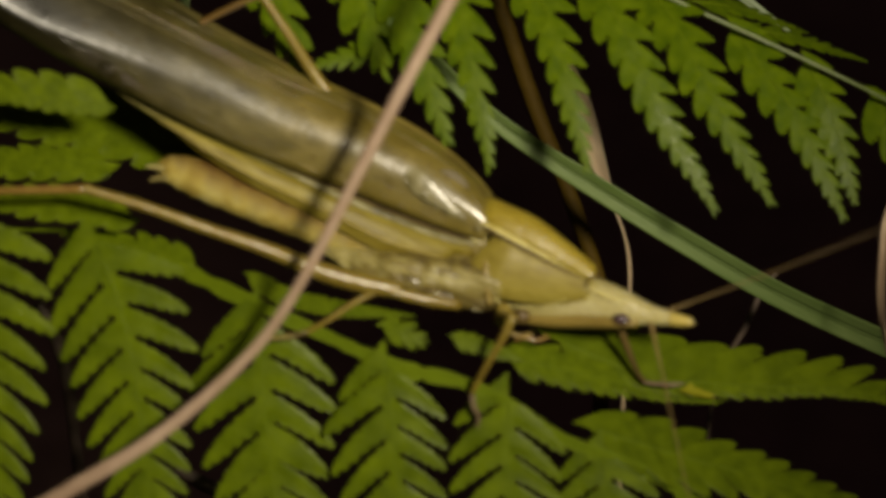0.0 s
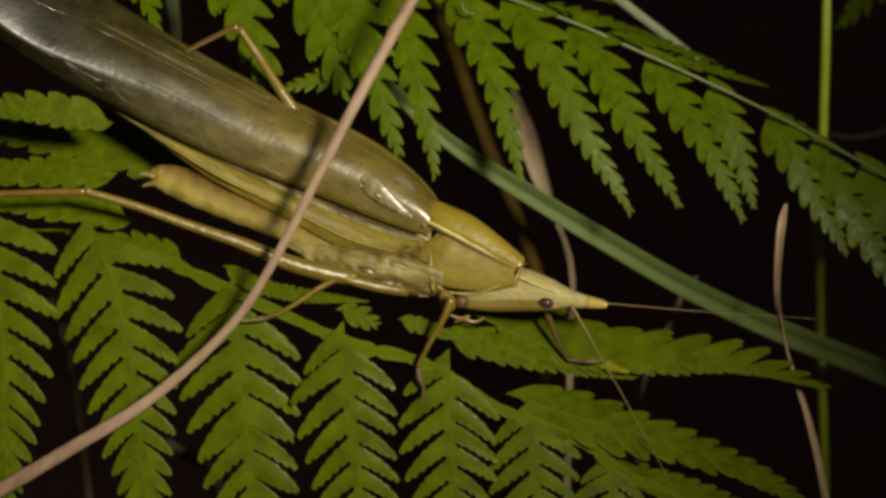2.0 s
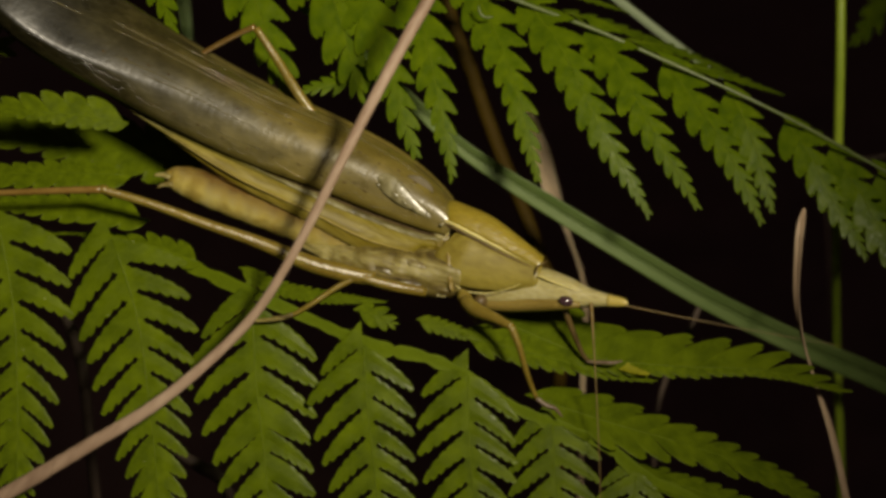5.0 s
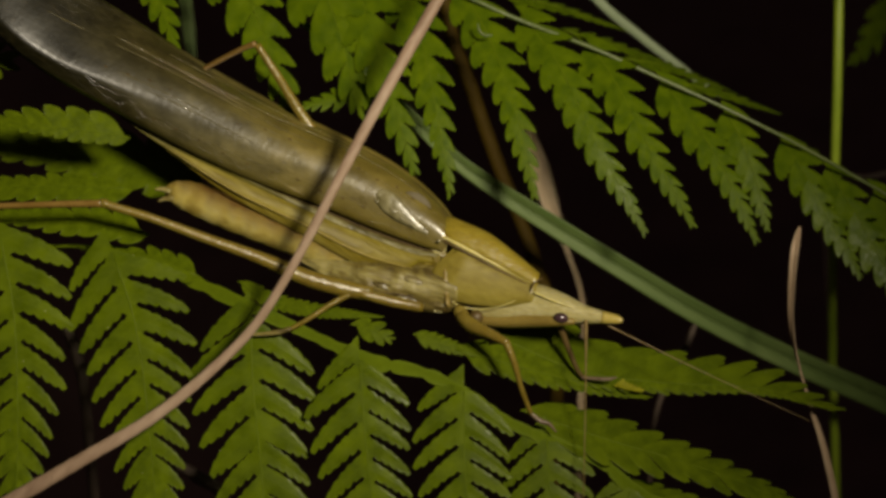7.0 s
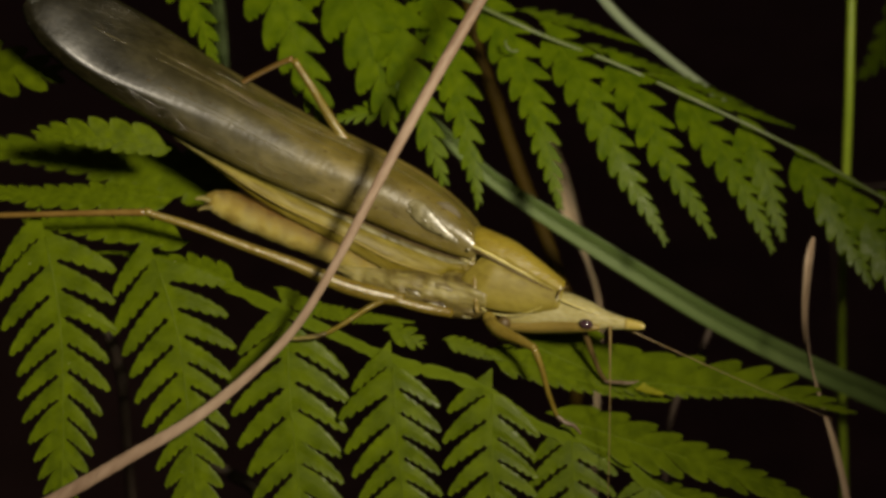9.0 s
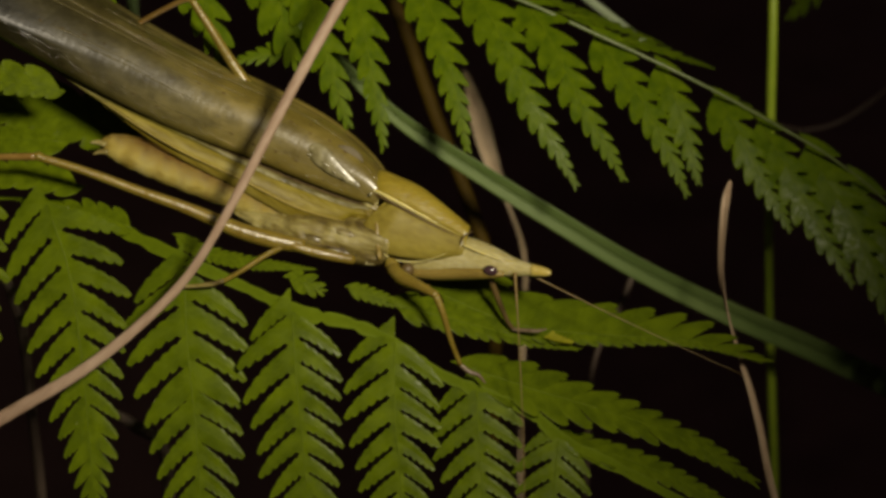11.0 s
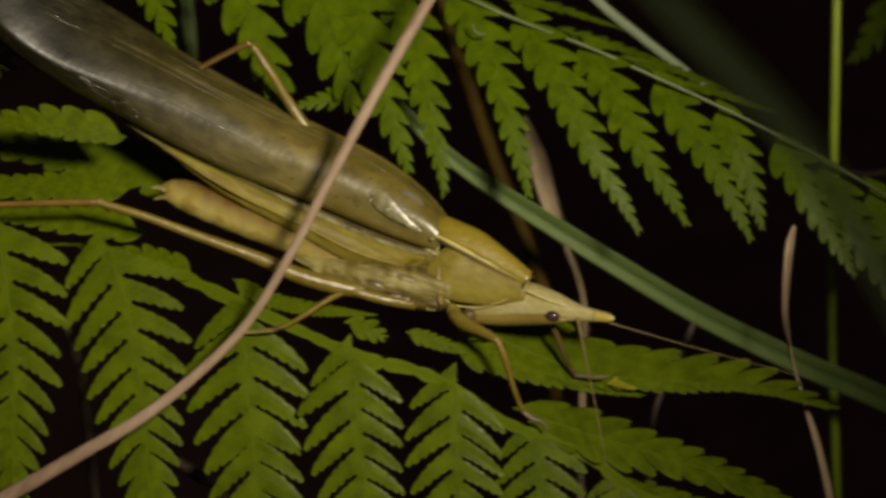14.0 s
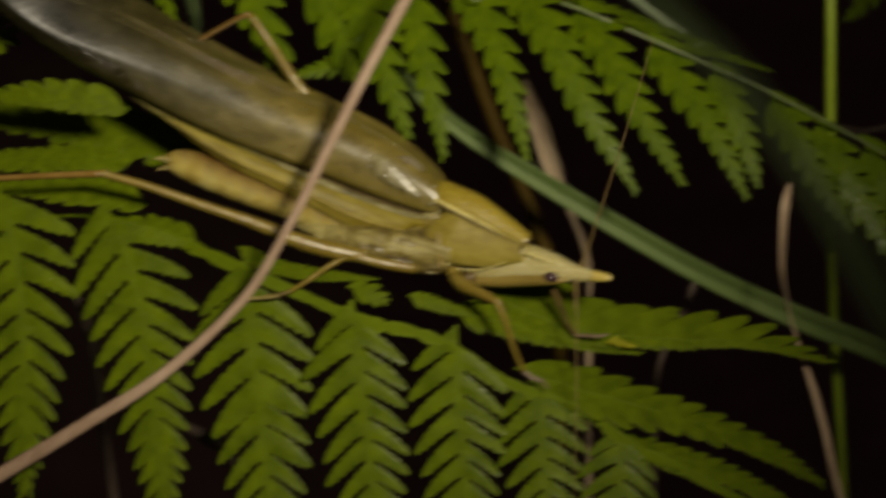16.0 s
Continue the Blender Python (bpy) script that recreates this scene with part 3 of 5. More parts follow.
def lower_fern():
    spine = [(-72.05, -7.04, 16), (-59.44, -1.33, 10), (-33.61, 0.12, 3), (-25.82, -2.66, 0), (-18.92, -5.65, -2), (-12.85, -8.36, -2.5), (-7.33, -10.78, -3.2), (-2.41, -11.84, -3.6), (1.93, -13.73, -3.6), (6.28, -16.73, -3.4), (11.18, -18.93, -3), (15.57, -20.88, -2.4), (18.87, -23.66, -2), (26.09, -27.33, -1), (34.48, -32.15, 0)]
    base = root_of(spine[0], (-120, 60))
    frond = thing("fern_frond", at(base), "fresh green fern frond with toothed leaflets under the katydid", "fern", "fern fronds")
    mid = (np.array(base) * 0.45 + np.array(spine[0]) * 0.55 + np.array((-25, 40, 10))).tolist()
    sunk = [(p[0], p[1], p[2] + 0.25) for p in spine]
    part("rachis", tube([base, mid] + sunk, [1.9, 1.6] + np.linspace(0.2, 0.06, len(spine)).tolist(), 5, 8), M_WEB, frond)
    rows = curve(spine[2:], 14)
    rings = []
    for i, row in enumerate(rows):
        t = (at(rows[min(i + 1, len(rows) - 1)]) - at(rows[max(i - 1, 0)])).normalized()
        out = (-AWAY).cross(t).normalized()
        jag = 0.0006 * abs(math.sin(i * 0.31 + 4.0 * noise.noise((i * 0.11, 3.0, 1.0)))) ** 0.8 * (0.7 + noise.noise((i * 0.06, 1.0, 1.0)))
        c = at(row)
        rings.append([c + out * (0.0003 + 0.5 * jag), c + out * 0.0001, c - out * 0.0002 + AWAY * 0.0001, c - out * (0.0005 + 0.7 * jag) + AWAY * 0.0001])
    bm = bmesh.new()
    skin(bm, rings, closed=False)
    part("rachis_wing", bm, M_WEB, frond)
    hang = (0, 0.12, -1)
    pinna(frond, [(-43.26, 1.85, -2.5), (-41.71, -6.23, -3), (-41.10, -15.82, -4), (-41.11, -27.31, -5)], 6.9, 7.0, hang, seed=1, grow=0.02)
    pinna(frond, [(-32.13, -0.61, -2.5), (-29.93, -7.32, -3), (-28.53, -16.34, -4), (-27.08, -31.28, -5)], 6.5, 6.9, hang, seed=2, grow=0.02)
    pinna(frond, [(-18.81, -7.18, -2), (-18.53, -13.84, -2.5), (-17.60, -22.54, -3), (-16.77, -33.31, -4), (-16.43, -40.29, -4.5)], 6.9, 7.2, hang, seed=3, grow=0.02)
    pinna(frond, [(-8.13, -11.15, -3.4), (-7.72, -17.00, -3.8), (-6.98, -24.56, -4.2), (-6.39, -33.16, -4.8), (-6.21, -39.63, -5)], 5.6, 6.6, hang, seed=4, grow=0.02)
    pinna(frond, [(1.93, -13.84, -3.6), (1.95, -20.22, -4), (2.52, -27.77, -4.4), (2.87, -38.52, -5)], 5.4, 6.2, hang, seed=5, grow=0.02)
    pinna(frond, [(9.98, -18.66, -3), (10.21, -24.07, -3.4), (10.65, -29.98, -4), (10.98, -38.05, -4.5)], 5.0, 5.6, hang, seed=6, grow=0.02)
    pinna(frond, [(18.05, -23.66, -2), (17.66, -27.45, -2.4), (17.32, -32.84, -3), (17.09, -37.67, -3.5)], 4.4, 4.8, hang, seed=7, grow=0.02)
    # branches of the other side, seen almost along their face
    over = (0.1, 0.55, -0.80)
    B = dict(kind="band", stalk=0.06)
    pinna(frond, [(1.35, -9.97, -2.5), (7.90, -11.78, -1), (13.44, -13.29, 0.5), (20.29, -14.92, 2)], 3.2, 2.6, over, seed=8, **B)
    pinna(frond, [(5.43, -8.83, 0.5), (13.61, -12.19, 1), (21.87, -13.39, 2), (31.39, -14.01, 3), (39.20, -16.32, 4.4)], 7.4, 2.4, over, seed=9, shape=1.2, grow=0.01, **B)
    over = (-0.65, 0.6, -0.45)
    pinna(frond, [(7.91, -16.01, -2), (16.16, -18.81, -1), (24.50, -21.37, 0), (31.86, -24.29, 1.5), (38.50, -28.54, 3)], 5.2, 4.8, over, seed=10, **B)
    pinna(frond, [(16.70, -23.17, -1.5), (24.51, -25.52, 0), (31.27, -28.41, 1), (37.53, -32.44, 2)], 3.2, 3.0, over, seed=11, **B)
    # short leaflets and branches along the shaded side, beneath the insect
    pinna(frond, [(-29.35, 1.51, 0.5), (-34.63, 2.48, 1), (-40.60, 3.04, 2), (-46.62, 3.37, 3)], 2.4, 2.6, (0, 0.45, -0.85), seed=12, kind="lobe", stalk=0.06, shape=1.5)
    pinna(frond, [(-24.04, -2.79, -0.5), (-28.77, -1.09, 0.5), (-31.72, -0.99, 1), (-35.93, 0.03, 2)], 1.8, 2.0, (0, 0.45, -0.85), seed=13, kind="lobe", stalk=0.06, shape=1.5)
    pinna(frond, [(-31.54, 5.92, 4), (-38.01, 6.18, 4), (-45.84, 6.17, 5), (-53.14, 7.05, 6)], 2.6, 2.1, (0, 0.45, -0.85), seed=14, kind="lobe", stalk=0.06, shape=1.5)
    pinna(frond, [(-20.42, -3.30, 1), (-16.99, -5.21, 0), (-12.49, -6.17, -1), (-5.94, -6.78, -1.5)], 1.5, 1.3, (0, 0.45, -0.85), seed=15, kind="band", stalk=0.06, shape=1.5)
    pinna(frond, [(-8.6, -7.6, -2.2), (-7.0, -8.0, -2.4), (-5.0, -8.9, -2.6)], 1.6, 1.6, (0, 0.3, -1), seed=16, kind="lobe", stalk=0.06, shape=1.5)
    pinna(frond, [(-2.9, -8.5, -2.0), (-0.2, -9.3, -2.2), (3.0, -10.4, -2.4)], 1.3, 1.3, (0, 0.35, -0.9), seed=19, kind="band", stalk=0.06, shape=1.5)
    # the large shaded branch behind the wings
    pinna(frond, [(-23.66, 6.33, 8), (-32.78, 8.42, 9), (-42.58, 10.22, 10), (-57.91, 11.71, 11)], 3.5, 5.5, (0, 0.3, -1), seed=17, kind="lobe", end=0.93)
    pinna(frond, [(-31.11, 10.93, 0.4), (-35.68, 11.59, 0), (-40.26, 12.13, -0.2), (-45.00, 12.38, 0.5)], 1.6, 2.8, (0, 0.15, -1), seed=18, kind="lobe", shape=2.0)
    leaf = new("pinnule", BLADES["yellow", False][0])
    leaf.parent = frond
    a, b = at((17.15, -13.23, 0.3)), at((19.56, -14.02, 0.1))
    d = (b - a).normalized()
    p = (-AWAY).cross(d).normalized()
    sn, cs = math.sin(radians(57)), math.cos(radians(57))
    size = (b - a).length
    m = Matrix(((d * sn - p * cs) * size, (d * cs + p * sn) * size, -AWAY * size)).transposed().to_4x4()
    m.translation = a
    leaf.matrix_basis = WORLD_OF[frond].inverted() @ m


def upper_fern():
    spine = [(-27.07, 45.65, 14.1), (-13.29, 35.23, 12.1), (-3.86, 29.21, 11.1), (3.74, 25.29, 10.1), (8.40, 23.25, 10.1), (15.36, 20.52, 9.6), (22.34, 17.38, 9.6), (29.90, 13.89, 9.6), (35.80, 11.01, 10.1), (41.82, 7.8, 11.1), (47.90, 4.3, 12.1), (55.46, -1.6, 14.1), (60.76, -8.2, 16.1)]
    foot = root_of((-46.47, 43.29, 45), (-90, 150))
    frond = thing("fern_frond", at(foot), "arching green fern frond with hanging toothed branches", "fern", "fern fronds")
    part("rachis", tube([foot, (-79.38, 15.09, 75), (-48.20, 46.40, 40)] + spine, [1.9, 1.5, 1.1] + np.linspace(0.30, 0.13, len(spine)).tolist(), 6, 8), M_RACHIS_PALE, frond)
    hang = (0, 0.25, -1)
    U = dict(kind="up", stalk=0.07)
    pinna(frond, [(-33.54, 39.32, 14), (-30.94, 30.55, 8), (-29.20, 26.15, 6), (-26.90, 20.17, 4)], 4.2, 4, hang, seed=21, **U)
    pinna(frond, [(-25.55, 38.14, 14), (-21.36, 28.81, 8), (-18.21, 21.45, 6), (-15.11, 12.58, 4)], 5.4, 5.0, hang, seed=22, **U)
    pinna(frond, [(-16.87, 34.35, 13), (-13.01, 27.77, 9), (-10.52, 21.58, 7), (-8.66, 13.61, 5)], 6.0, 5.8, hang, seed=23, **U)
    pinna(frond, [(-11.96, 32.54, 13), (-8.16, 24.68, 8), (-5.41, 15.51, 5), (-2.85, 7.09, 3.4)], 4.6, 4.4, hang, seed=24, **U)
    pinna(frond, [(-5.51, 30.60, 12), (-2.76, 22.91, 8), (-0.86, 14.35, 5), (0.69, 5.23, 3.4)], 4.0, 3.4, hang, seed=25, **U)
    pinna(frond, [(1.21, 27.89, 12), (4.48, 21.84, 9), (7.06, 14.45, 6), (9.18, 4.80, 4)], 3.5, 3.3, hang, seed=26, **U)
    pinna(frond, [(7.64, 24.87, 12), (11.65, 18.78, 8), (15.06, 11.20, 5.5), (20.17, 1.43, 4.1)], 3.5, 3.2, hang, seed=27, **U)
    pinna(frond, [(14.63, 21.81, 11.5), (17.66, 16.71, 8), (20.40, 10.63, 5.5), (24.91, 2.16, 3.4)], 3.3, 3.1, hang, seed=28, **U)
    pinna(frond, [(22.27, 17.89, 11.5), (25.31, 13.20, 9), (28.36, 8.04, 7), (31.46, 0.77, 5.3)], 3.1, 3.0, hang, seed=29, **U)
    pinna(frond, [(28.99, 14.75, 11.5), (30.60, 11.16, 10), (31.98, 6.91, 9), (33.04, 1.79, 8)], 2.6, 2.7, hang, seed=30, **U)
    pinna(frond, [(34.89, 11.57, 12), (37.29, 7.56, 10), (39.54, 2.72, 9), (42.68, -3.27, 8)], 2.7, 2.9, hang, seed=31, **U)
    pinna(frond, [(39.69, 8.88, 13), (42.37, 3.96, 11), (45.22, -1.49, 10), (49.26, -8.70, 9)], 3.0, 3.2, hang, seed=32, **U)
    pinna(frond, [(44.83, 6.55, 14), (47.48, 1.55, 12), (50.33, -3.92, 11), (54.08, -13.58, 10)], 3.6, 3.8, hang, seed=33, **U)
    # outer branches added to shade the upright stem, the last two out of view
    pinna(frond, [(50.03, 3.1, 15), (52.66, -3.96, 13), (55.51, -11.26, 12), (58.96, -20.93, 11)], 3.8, 4.0, hang, seed=35, **U)
    pinna(frond, [(54.6, -0.9, 16), (57.6, -9.2, 14), (60.8, -16.8, 13), (64.4, -27.0, 12)], 3.8, 4.0, hang, seed=36, **U)
    pinna(frond, [(58.2, -5.0, 17), (61.6, -13.6, 15), (65.0, -21.4, 14), (68.6, -31.6, 13)], 3.6, 3.8, hang, seed=37, **U)
    pinna(frond, [(-6.04, 16.67, 9), (-9.30, 15.33, 7), (-12.24, 14.66, 6), (-14.89, 14.02, 5.5)], 2.0, 2.0, hang, seed=34, **U)
    # branches of the far side, seen almost edge on
    lean = (0.25, 0.85, -0.5)
    for i, (a, b, c) in enumerate([((5.56, 26.52, 13), (11.58, 25.57, 15), (19.59, 23.20, 18)), ((12.62, 22.63, 12.5), (18.13, 21.39, 15), (25.03, 19.27, 18)), ((19.11, 19.68, 12.5), (24.09, 19.01, 15), (30.47, 16.85, 18)), ((23.82, 17.32, 12.5), (29.33, 16.25, 14), (35.86, 14.19, 17)), ((35.10, 11.75, 13), (39.00, 10.07, 15), (44.36, 7.18, 18))]):
        pinna(frond, [a, b, c], 2.4, 2.0, lean, seed=40 + i, **U)
    # a pale curled tube put in for a drop's bright glint on one branch
    part("drop_mark", tube([(3.46, 22.80, 7), (3.57, 22.10, 6.9), (4.14, 21.58, 6.9), (4.95, 21.65, 7)], [0.1, 0.13, 0.13, 0.08], 4, 6), M_RACHIS_PALE, frond, "pale curl standing for a drop's glint")


def left_fern():
    """Another frond whose branch reaches in beside the wing tips."""
    spine = [(-77.09, 29.88, 14), (-65.32, 24.29, 7), (-58.36, 20.40, 3)]
    foot = root_of(spine[0], (-60, 80))
    frond = thing("fern_frond", at(foot), "green fern branch reaching in beside the wing tips", "fern", "fern fronds")
    part("rachis", tube([foot] + spine, [1.6, 0.8, 0.6, 0.4], 6, 8), M_RACHIS, frond)
    pinna(frond, [(-58.36, 20.60, 9), (-53.46, 19.70, 7), (-48.60, 18.90, 4.5), (-42.4, 18.6, 3)], 5.0, 4.6, (0, 0.2, -1), kind="lobe", seed=51, shape=1.5)


# ---- grasses and stalks ----
def rod(name, label, category, points, radii, mat, flat=1.0, sides=8, lean=(0, 0), last=None, group="", steps=6, rooted=True, rough=0.0):
    pts, rad = list(points), list(radii)
    if rooted:
        pts, rad = pts + tail(pts[-1], lean), rad + [last or rad[-1]] * 5
    ob = thing(name, at(pts[-1]), label, category, group)
    part("stem", tube(pts, rad, steps, sides, flat, rough=rough), mat, ob)
    return ob


def blade_mesh(points, widths, crease, turn0, turn1, lo, hi, steps=10):
    """A long grass leaf: keeled strip with thickness; turn: degrees that its face leans from the viewer along its length."""
    bm = bmesh.new()
    rows = curve([(*p, w) for p, w in zip(points, widths)], steps)
    rings = []
    for i, row in enumerate(rows):
        f = i / (len(rows) - 1)
        t = (at(rows[min(i + 1, len(rows) - 1)][:3]) - at(rows[max(i - 1, 0)][:3])).normalized()
        side = t.cross(AWAY).normalized()
        g = radians(turn0 + (turn1 - turn0) * f)
        s = side * math.cos(g) + t.cross(side) * math.sin(g)
        n = t.cross(s).normalized()
        c, w = at(row[:3]), row[3] * 0.0005
        th = 0.00008
        front = [c + s * w * k + n * (-crease * w * (1 - abs(k))) for k in np.linspace(lo, hi, 6)]
        rings.append(front + [p + n * th for p in reversed(front)])
    skin(bm, rings)
    return bm


def leaf_parts(ob, pts, widths, crease, turn0, turn1, mat):
    """The two halves of a long leaf and the midrib between them."""
    part("blade_half", blade_mesh(pts, widths, crease, turn0, turn1, -1, -0.09), mat, ob)
    part("blade_half", blade_mesh(pts, widths, crease, turn0, turn1, 0.09, 1), mat, ob)
    part("midrib", blade_mesh(pts, widths, crease * 0.6, turn0, turn1, -0.1, 0.1), mat, ob)


def grasses():
    # dry straw that crosses in front of the insect
    p = [(11.66, 46.78, -4), (6.16, 35.53, -6), (-0.42, 23.75, -8), (-4.56, 16.41, -9), (-8.64, 8.80, -9.5), (-11.90, 2.53, -9.5), (-14.82, -2.79, -9.5), (-18.04, -7.60, -9), (-22.56, -12.11, -9), (-27.78, -16.21, -9), (-33.73, -19.73, -9), (-39.05, -22.82, -9), (-49.72, -28.75, -9), (-65.05, -39.98, -6)]
    rad = [0.50, 0.55, 0.58, 0.56, 0.51, 0.46, 0.43, 0.44, 0.50, 0.57, 0.65, 0.69, 0.78, 0.85]
    foot = tail(p[-1], (-60, 40))
    ob = thing("straw", at(foot[-1]), "dry tan straw bending across the view before the katydid", "dry grass")
    part("stem", tube(p[:13], rad[:13], 12, 14, 0.6, rough=0.035), M_STRAW, ob)
    part("sheath", tube(p[12:] + foot, [r + 0.02 for r in rad[12:]] + [1.0] * 5, 10, 12, 0.6, rough=0.03, seed=2), M_STRAW, ob, "slightly wider lower sheath")
    for i, f in ((2, 0.5), (5, 0.3), (10, 0.4)):
        c = [a + (b - a) * f for a, b in zip(p[i], p[i + 1])]
        d = [a + (b - a) * (f + 0.12) for a, b in zip(p[i], p[i + 1])]
        part("fibre", tube([(c[0] - 0.2, c[1], c[2] - rad[i] * 0.5), (d[0] - 0.2, d[1], d[2] - rad[i] * 0.62), (d[0] - 0.5, d[1] - 0.9, d[2] - rad[i] * 0.5)], [0.05, 0.07, 0.02], 4, 5), M_STRAW, ob)
    # long green blade behind the head
    pts = [(-16.5, 25.1, 17), (-8.1, 18.35, 16), (0.48, 9.93, 15), (5.76, 6.03, 15), (9.86, 3.40, 15), (17.03, -1.06, 15), (27.6, -7.25, 17.5), (38.95, -12.7, 22), (49.3, -17.15, 27), (66.3, -25.3, 35), (98.0, -43.0, 50)]
    ob = thing("grass", at(root_of(pts[-1], (60, 20))), "long green grass blade with a pale midrib", "grass", "grasses")
    leaf_parts(ob, pts + tail(pts[-1], (60, 20)), [0.6, 1.2, 1.6, 1.9, 2.1, 2.25, 2.4, 2.6, 2.75, 3.1, 3.6] + [3.8] * 5, 0.28, 20, 12, M_BLADE)
    # pale blade passing behind the upper fern
    pts = [(30.49, 16.63, 25), (26.75, 19.38, 25), (21.40, 23.44, 24.5), (16.39, 27.73, 24), (8.95, 36.54, 24), (-5.51, 52.59, 32), (-42.07, 71.74, 60), (-94.82, 75.07, 90)]
    ob = thing("grass", at(root_of(pts[-1], (-250, 100))), "narrow pale grey-green grass blade behind the fern", "grass", "grasses")
    leaf_parts(ob, pts + tail(pts[-1], (-250, 100)), [0.2, 0.9, 1.05, 1.1, 1.2, 1.5, 2.2, 2.6] + [2.6] * 5, 0.2, 30, 20, M_PALE)
    # upright stem at the side
    rod("tall_grass", "upright green grass stem standing in the dark", "grass", [(43.5, 52.0, 22), (43.0, 28.0, 22), (43.0, 18.0, 23), (43.3, 9.0, 26), (44.0, -3.0, 31), (44.5, -11.0, 34), (45.0, -17.0, 36), (46.6, -35.0, 42)], [0.5, 0.54, 0.55, 0.54, 0.52, 0.5, 0.5, 0.5], M_STEMGREEN)
    # dry twisted ribbon
    pts = [(36.3, 2.1, 8), (35.9, 0.6, 7.5), (35.51, -1.79, 7), (35.28, -6.96, 7), (35.97, -11.55, 7), (37.24, -15.86, 7), (38.44, -19.60, 7), (39.42, -23.62, 7), (40.74, -29.94, 7), (44.90, -44.14, 9)]
    ob = thing("dry_leaf", at(root_of(pts[-1], (10, 40))), "dry curled tan leaf ribbon hanging beside the fern", "dry leaf")
    leaf_parts(ob, pts + tail(pts[-1], (10, 40)), [0.3, 0.75, 0.85, 0.85, 0.9, 1.1, 0.9, 0.75, 0.7, 0.6] + [0.5] * 5, 0.35, -10, 340, M_RIBBON)
    # dim stalks in the depth
    rod("brown_stalk", "yellow-brown plant stalk in the shade behind the katydid", "stalk", [(-1.60, 45.85, 24), (0.26, 25.99, 24), (3.06, 17.38, 25), (5.90, 9.32, 26), (9.38, 0.56, 27), (12.58, -10.17, 28)], [0.7, 0.8, 0.85, 0.85, 0.8, 0.8], M_STALK, lean=(0, 160))
    pts = [(9.2, 15.0, 34), (10.0, 12.4, 34), (11.0, 9.0, 34), (12.3, 4.6, 34), (14.4, -0.5, 38), (16.6, -7.3, 44)]
    ob = thing("dry_leaf", at(root_of(pts[-1], (0, 160))), "dry tan leaf hanging in the dark behind the fern", "dry leaf")
    leaf_parts(ob, pts + tail(pts[-1], (0, 160)), [0.5, 1.5, 2.3, 1.9, 0.4, 0.3] + [0.3] * 5, 0.3, -25, -15, M_DRY)
    pts = [(-28.4, 14.0, 32), (-28.7, 21.0, 32), (-29.3, 27.0, 32), (-30.4, 33.0, 33), (-33.0, 42.0, 34), (-70.0, 68.0, 80), (-140.0, 50.0, 150)]
    ob = thing("grass", at(root_of(pts[-1], (-60, 120))), "dim grey-green grass blade in the dark behind the wings", "grass", "grasses")
    leaf_parts(ob, pts + tail(pts[-1], (-60, 120)), [0.2, 1.1, 1.5, 1.6, 1.6, 2.0, 2.4] + [2.4] * 5, 0.3, 20, 10, M_BLADE)
    rod("twig", "thin grey-brown twig in the dark", "twig", [(29.88, -6.76, 30), (28.41, -8.48, 30), (27.01, -11.85, 30), (24.89, -16.06, 31), (23.71, -21.27, 32)], [0.2, 0.32, 0.34, 0.32, 0.26], M_TWIG, lean=(0, 200), group="dim twigs")
    rod("twig", "thin curved brown twig deep in the dark", "twig", [(72.0, 24.0, 52), (62.0, 14.8, 47), (58.4, 11.9, 45), (54.4, 9.4, 45), (50.5, 8.5, 45), (46.0, 8.2, 48)], [0.25, 0.3, 0.3, 0.26, 0.22, 0.12], M_TWIG, lean=(60, 250), group="dim twigs")
    # a blade close before the lens, shade put into its colour, which sways into view in the second half
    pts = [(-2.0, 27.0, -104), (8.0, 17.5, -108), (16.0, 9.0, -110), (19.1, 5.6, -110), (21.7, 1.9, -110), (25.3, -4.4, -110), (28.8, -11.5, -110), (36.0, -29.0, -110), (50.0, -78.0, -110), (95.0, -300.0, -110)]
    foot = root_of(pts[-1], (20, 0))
    ob = thing("grass", at(foot), "shade-darkened grass blade hanging close before the ferns", "grass", "grasses")
    leaf_parts(ob, pts + [foot], [0.2, 0.7, 1.0, 1.1, 1.15, 1.2, 1.3, 1.5, 2.0, 2.8, 2.8], 0.3, 10, 10, M_BLADE_SHADED)
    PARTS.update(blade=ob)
    rod("twig", "pale dead twig glimpsed between fern branches", "twig", [(-40.04, -7.12, 12), (-39.04, -8.89, 12), (-38.16, -11.88, 13), (-37.74, -15.50, 14)], [0.5, 0.6, 0.7, 0.6], M_TWIG, lean=(0, 200), group="dim twigs")
    rod("twig", "dim dead twig under the fern", "twig", [(-28.24, -22.62, 14), (-25.87, -24.11, 14), (-23.01, -26.90, 15)], [0.5, 0.7, 0.7], M_TWIG, lean=(0, 200), group="dim twigs")


def dim_fern():
    """A branch of a farther frond, barely lit, at the upper edge of the dark."""
    foot = root_of((89.06, 43.08, 90), (60, 120))
    frond = thing("fern_frond", at(foot), "dim green fern frond deep in the dark", "fern", "fern fronds")
    part("rachis", tube([foot, (101.94, 11.86, 110), (86.04, 38.53, 80), (68.90, 42.35, 56), (55.37, 40.05, 46)], [1.6, 1.2, 0.8, 0.5, 0.3], 6, 8), M_RACHIS, frond)
    pinna(frond, [(58.77, 39.37, 46), (55.16, 32.05, 42), (51.40, 25.82, 40), (47.36, 21.33, 38)], 4.5, 4.5, (0, 0.2, -1), "up", seed=61)


# ---- the katydid ----


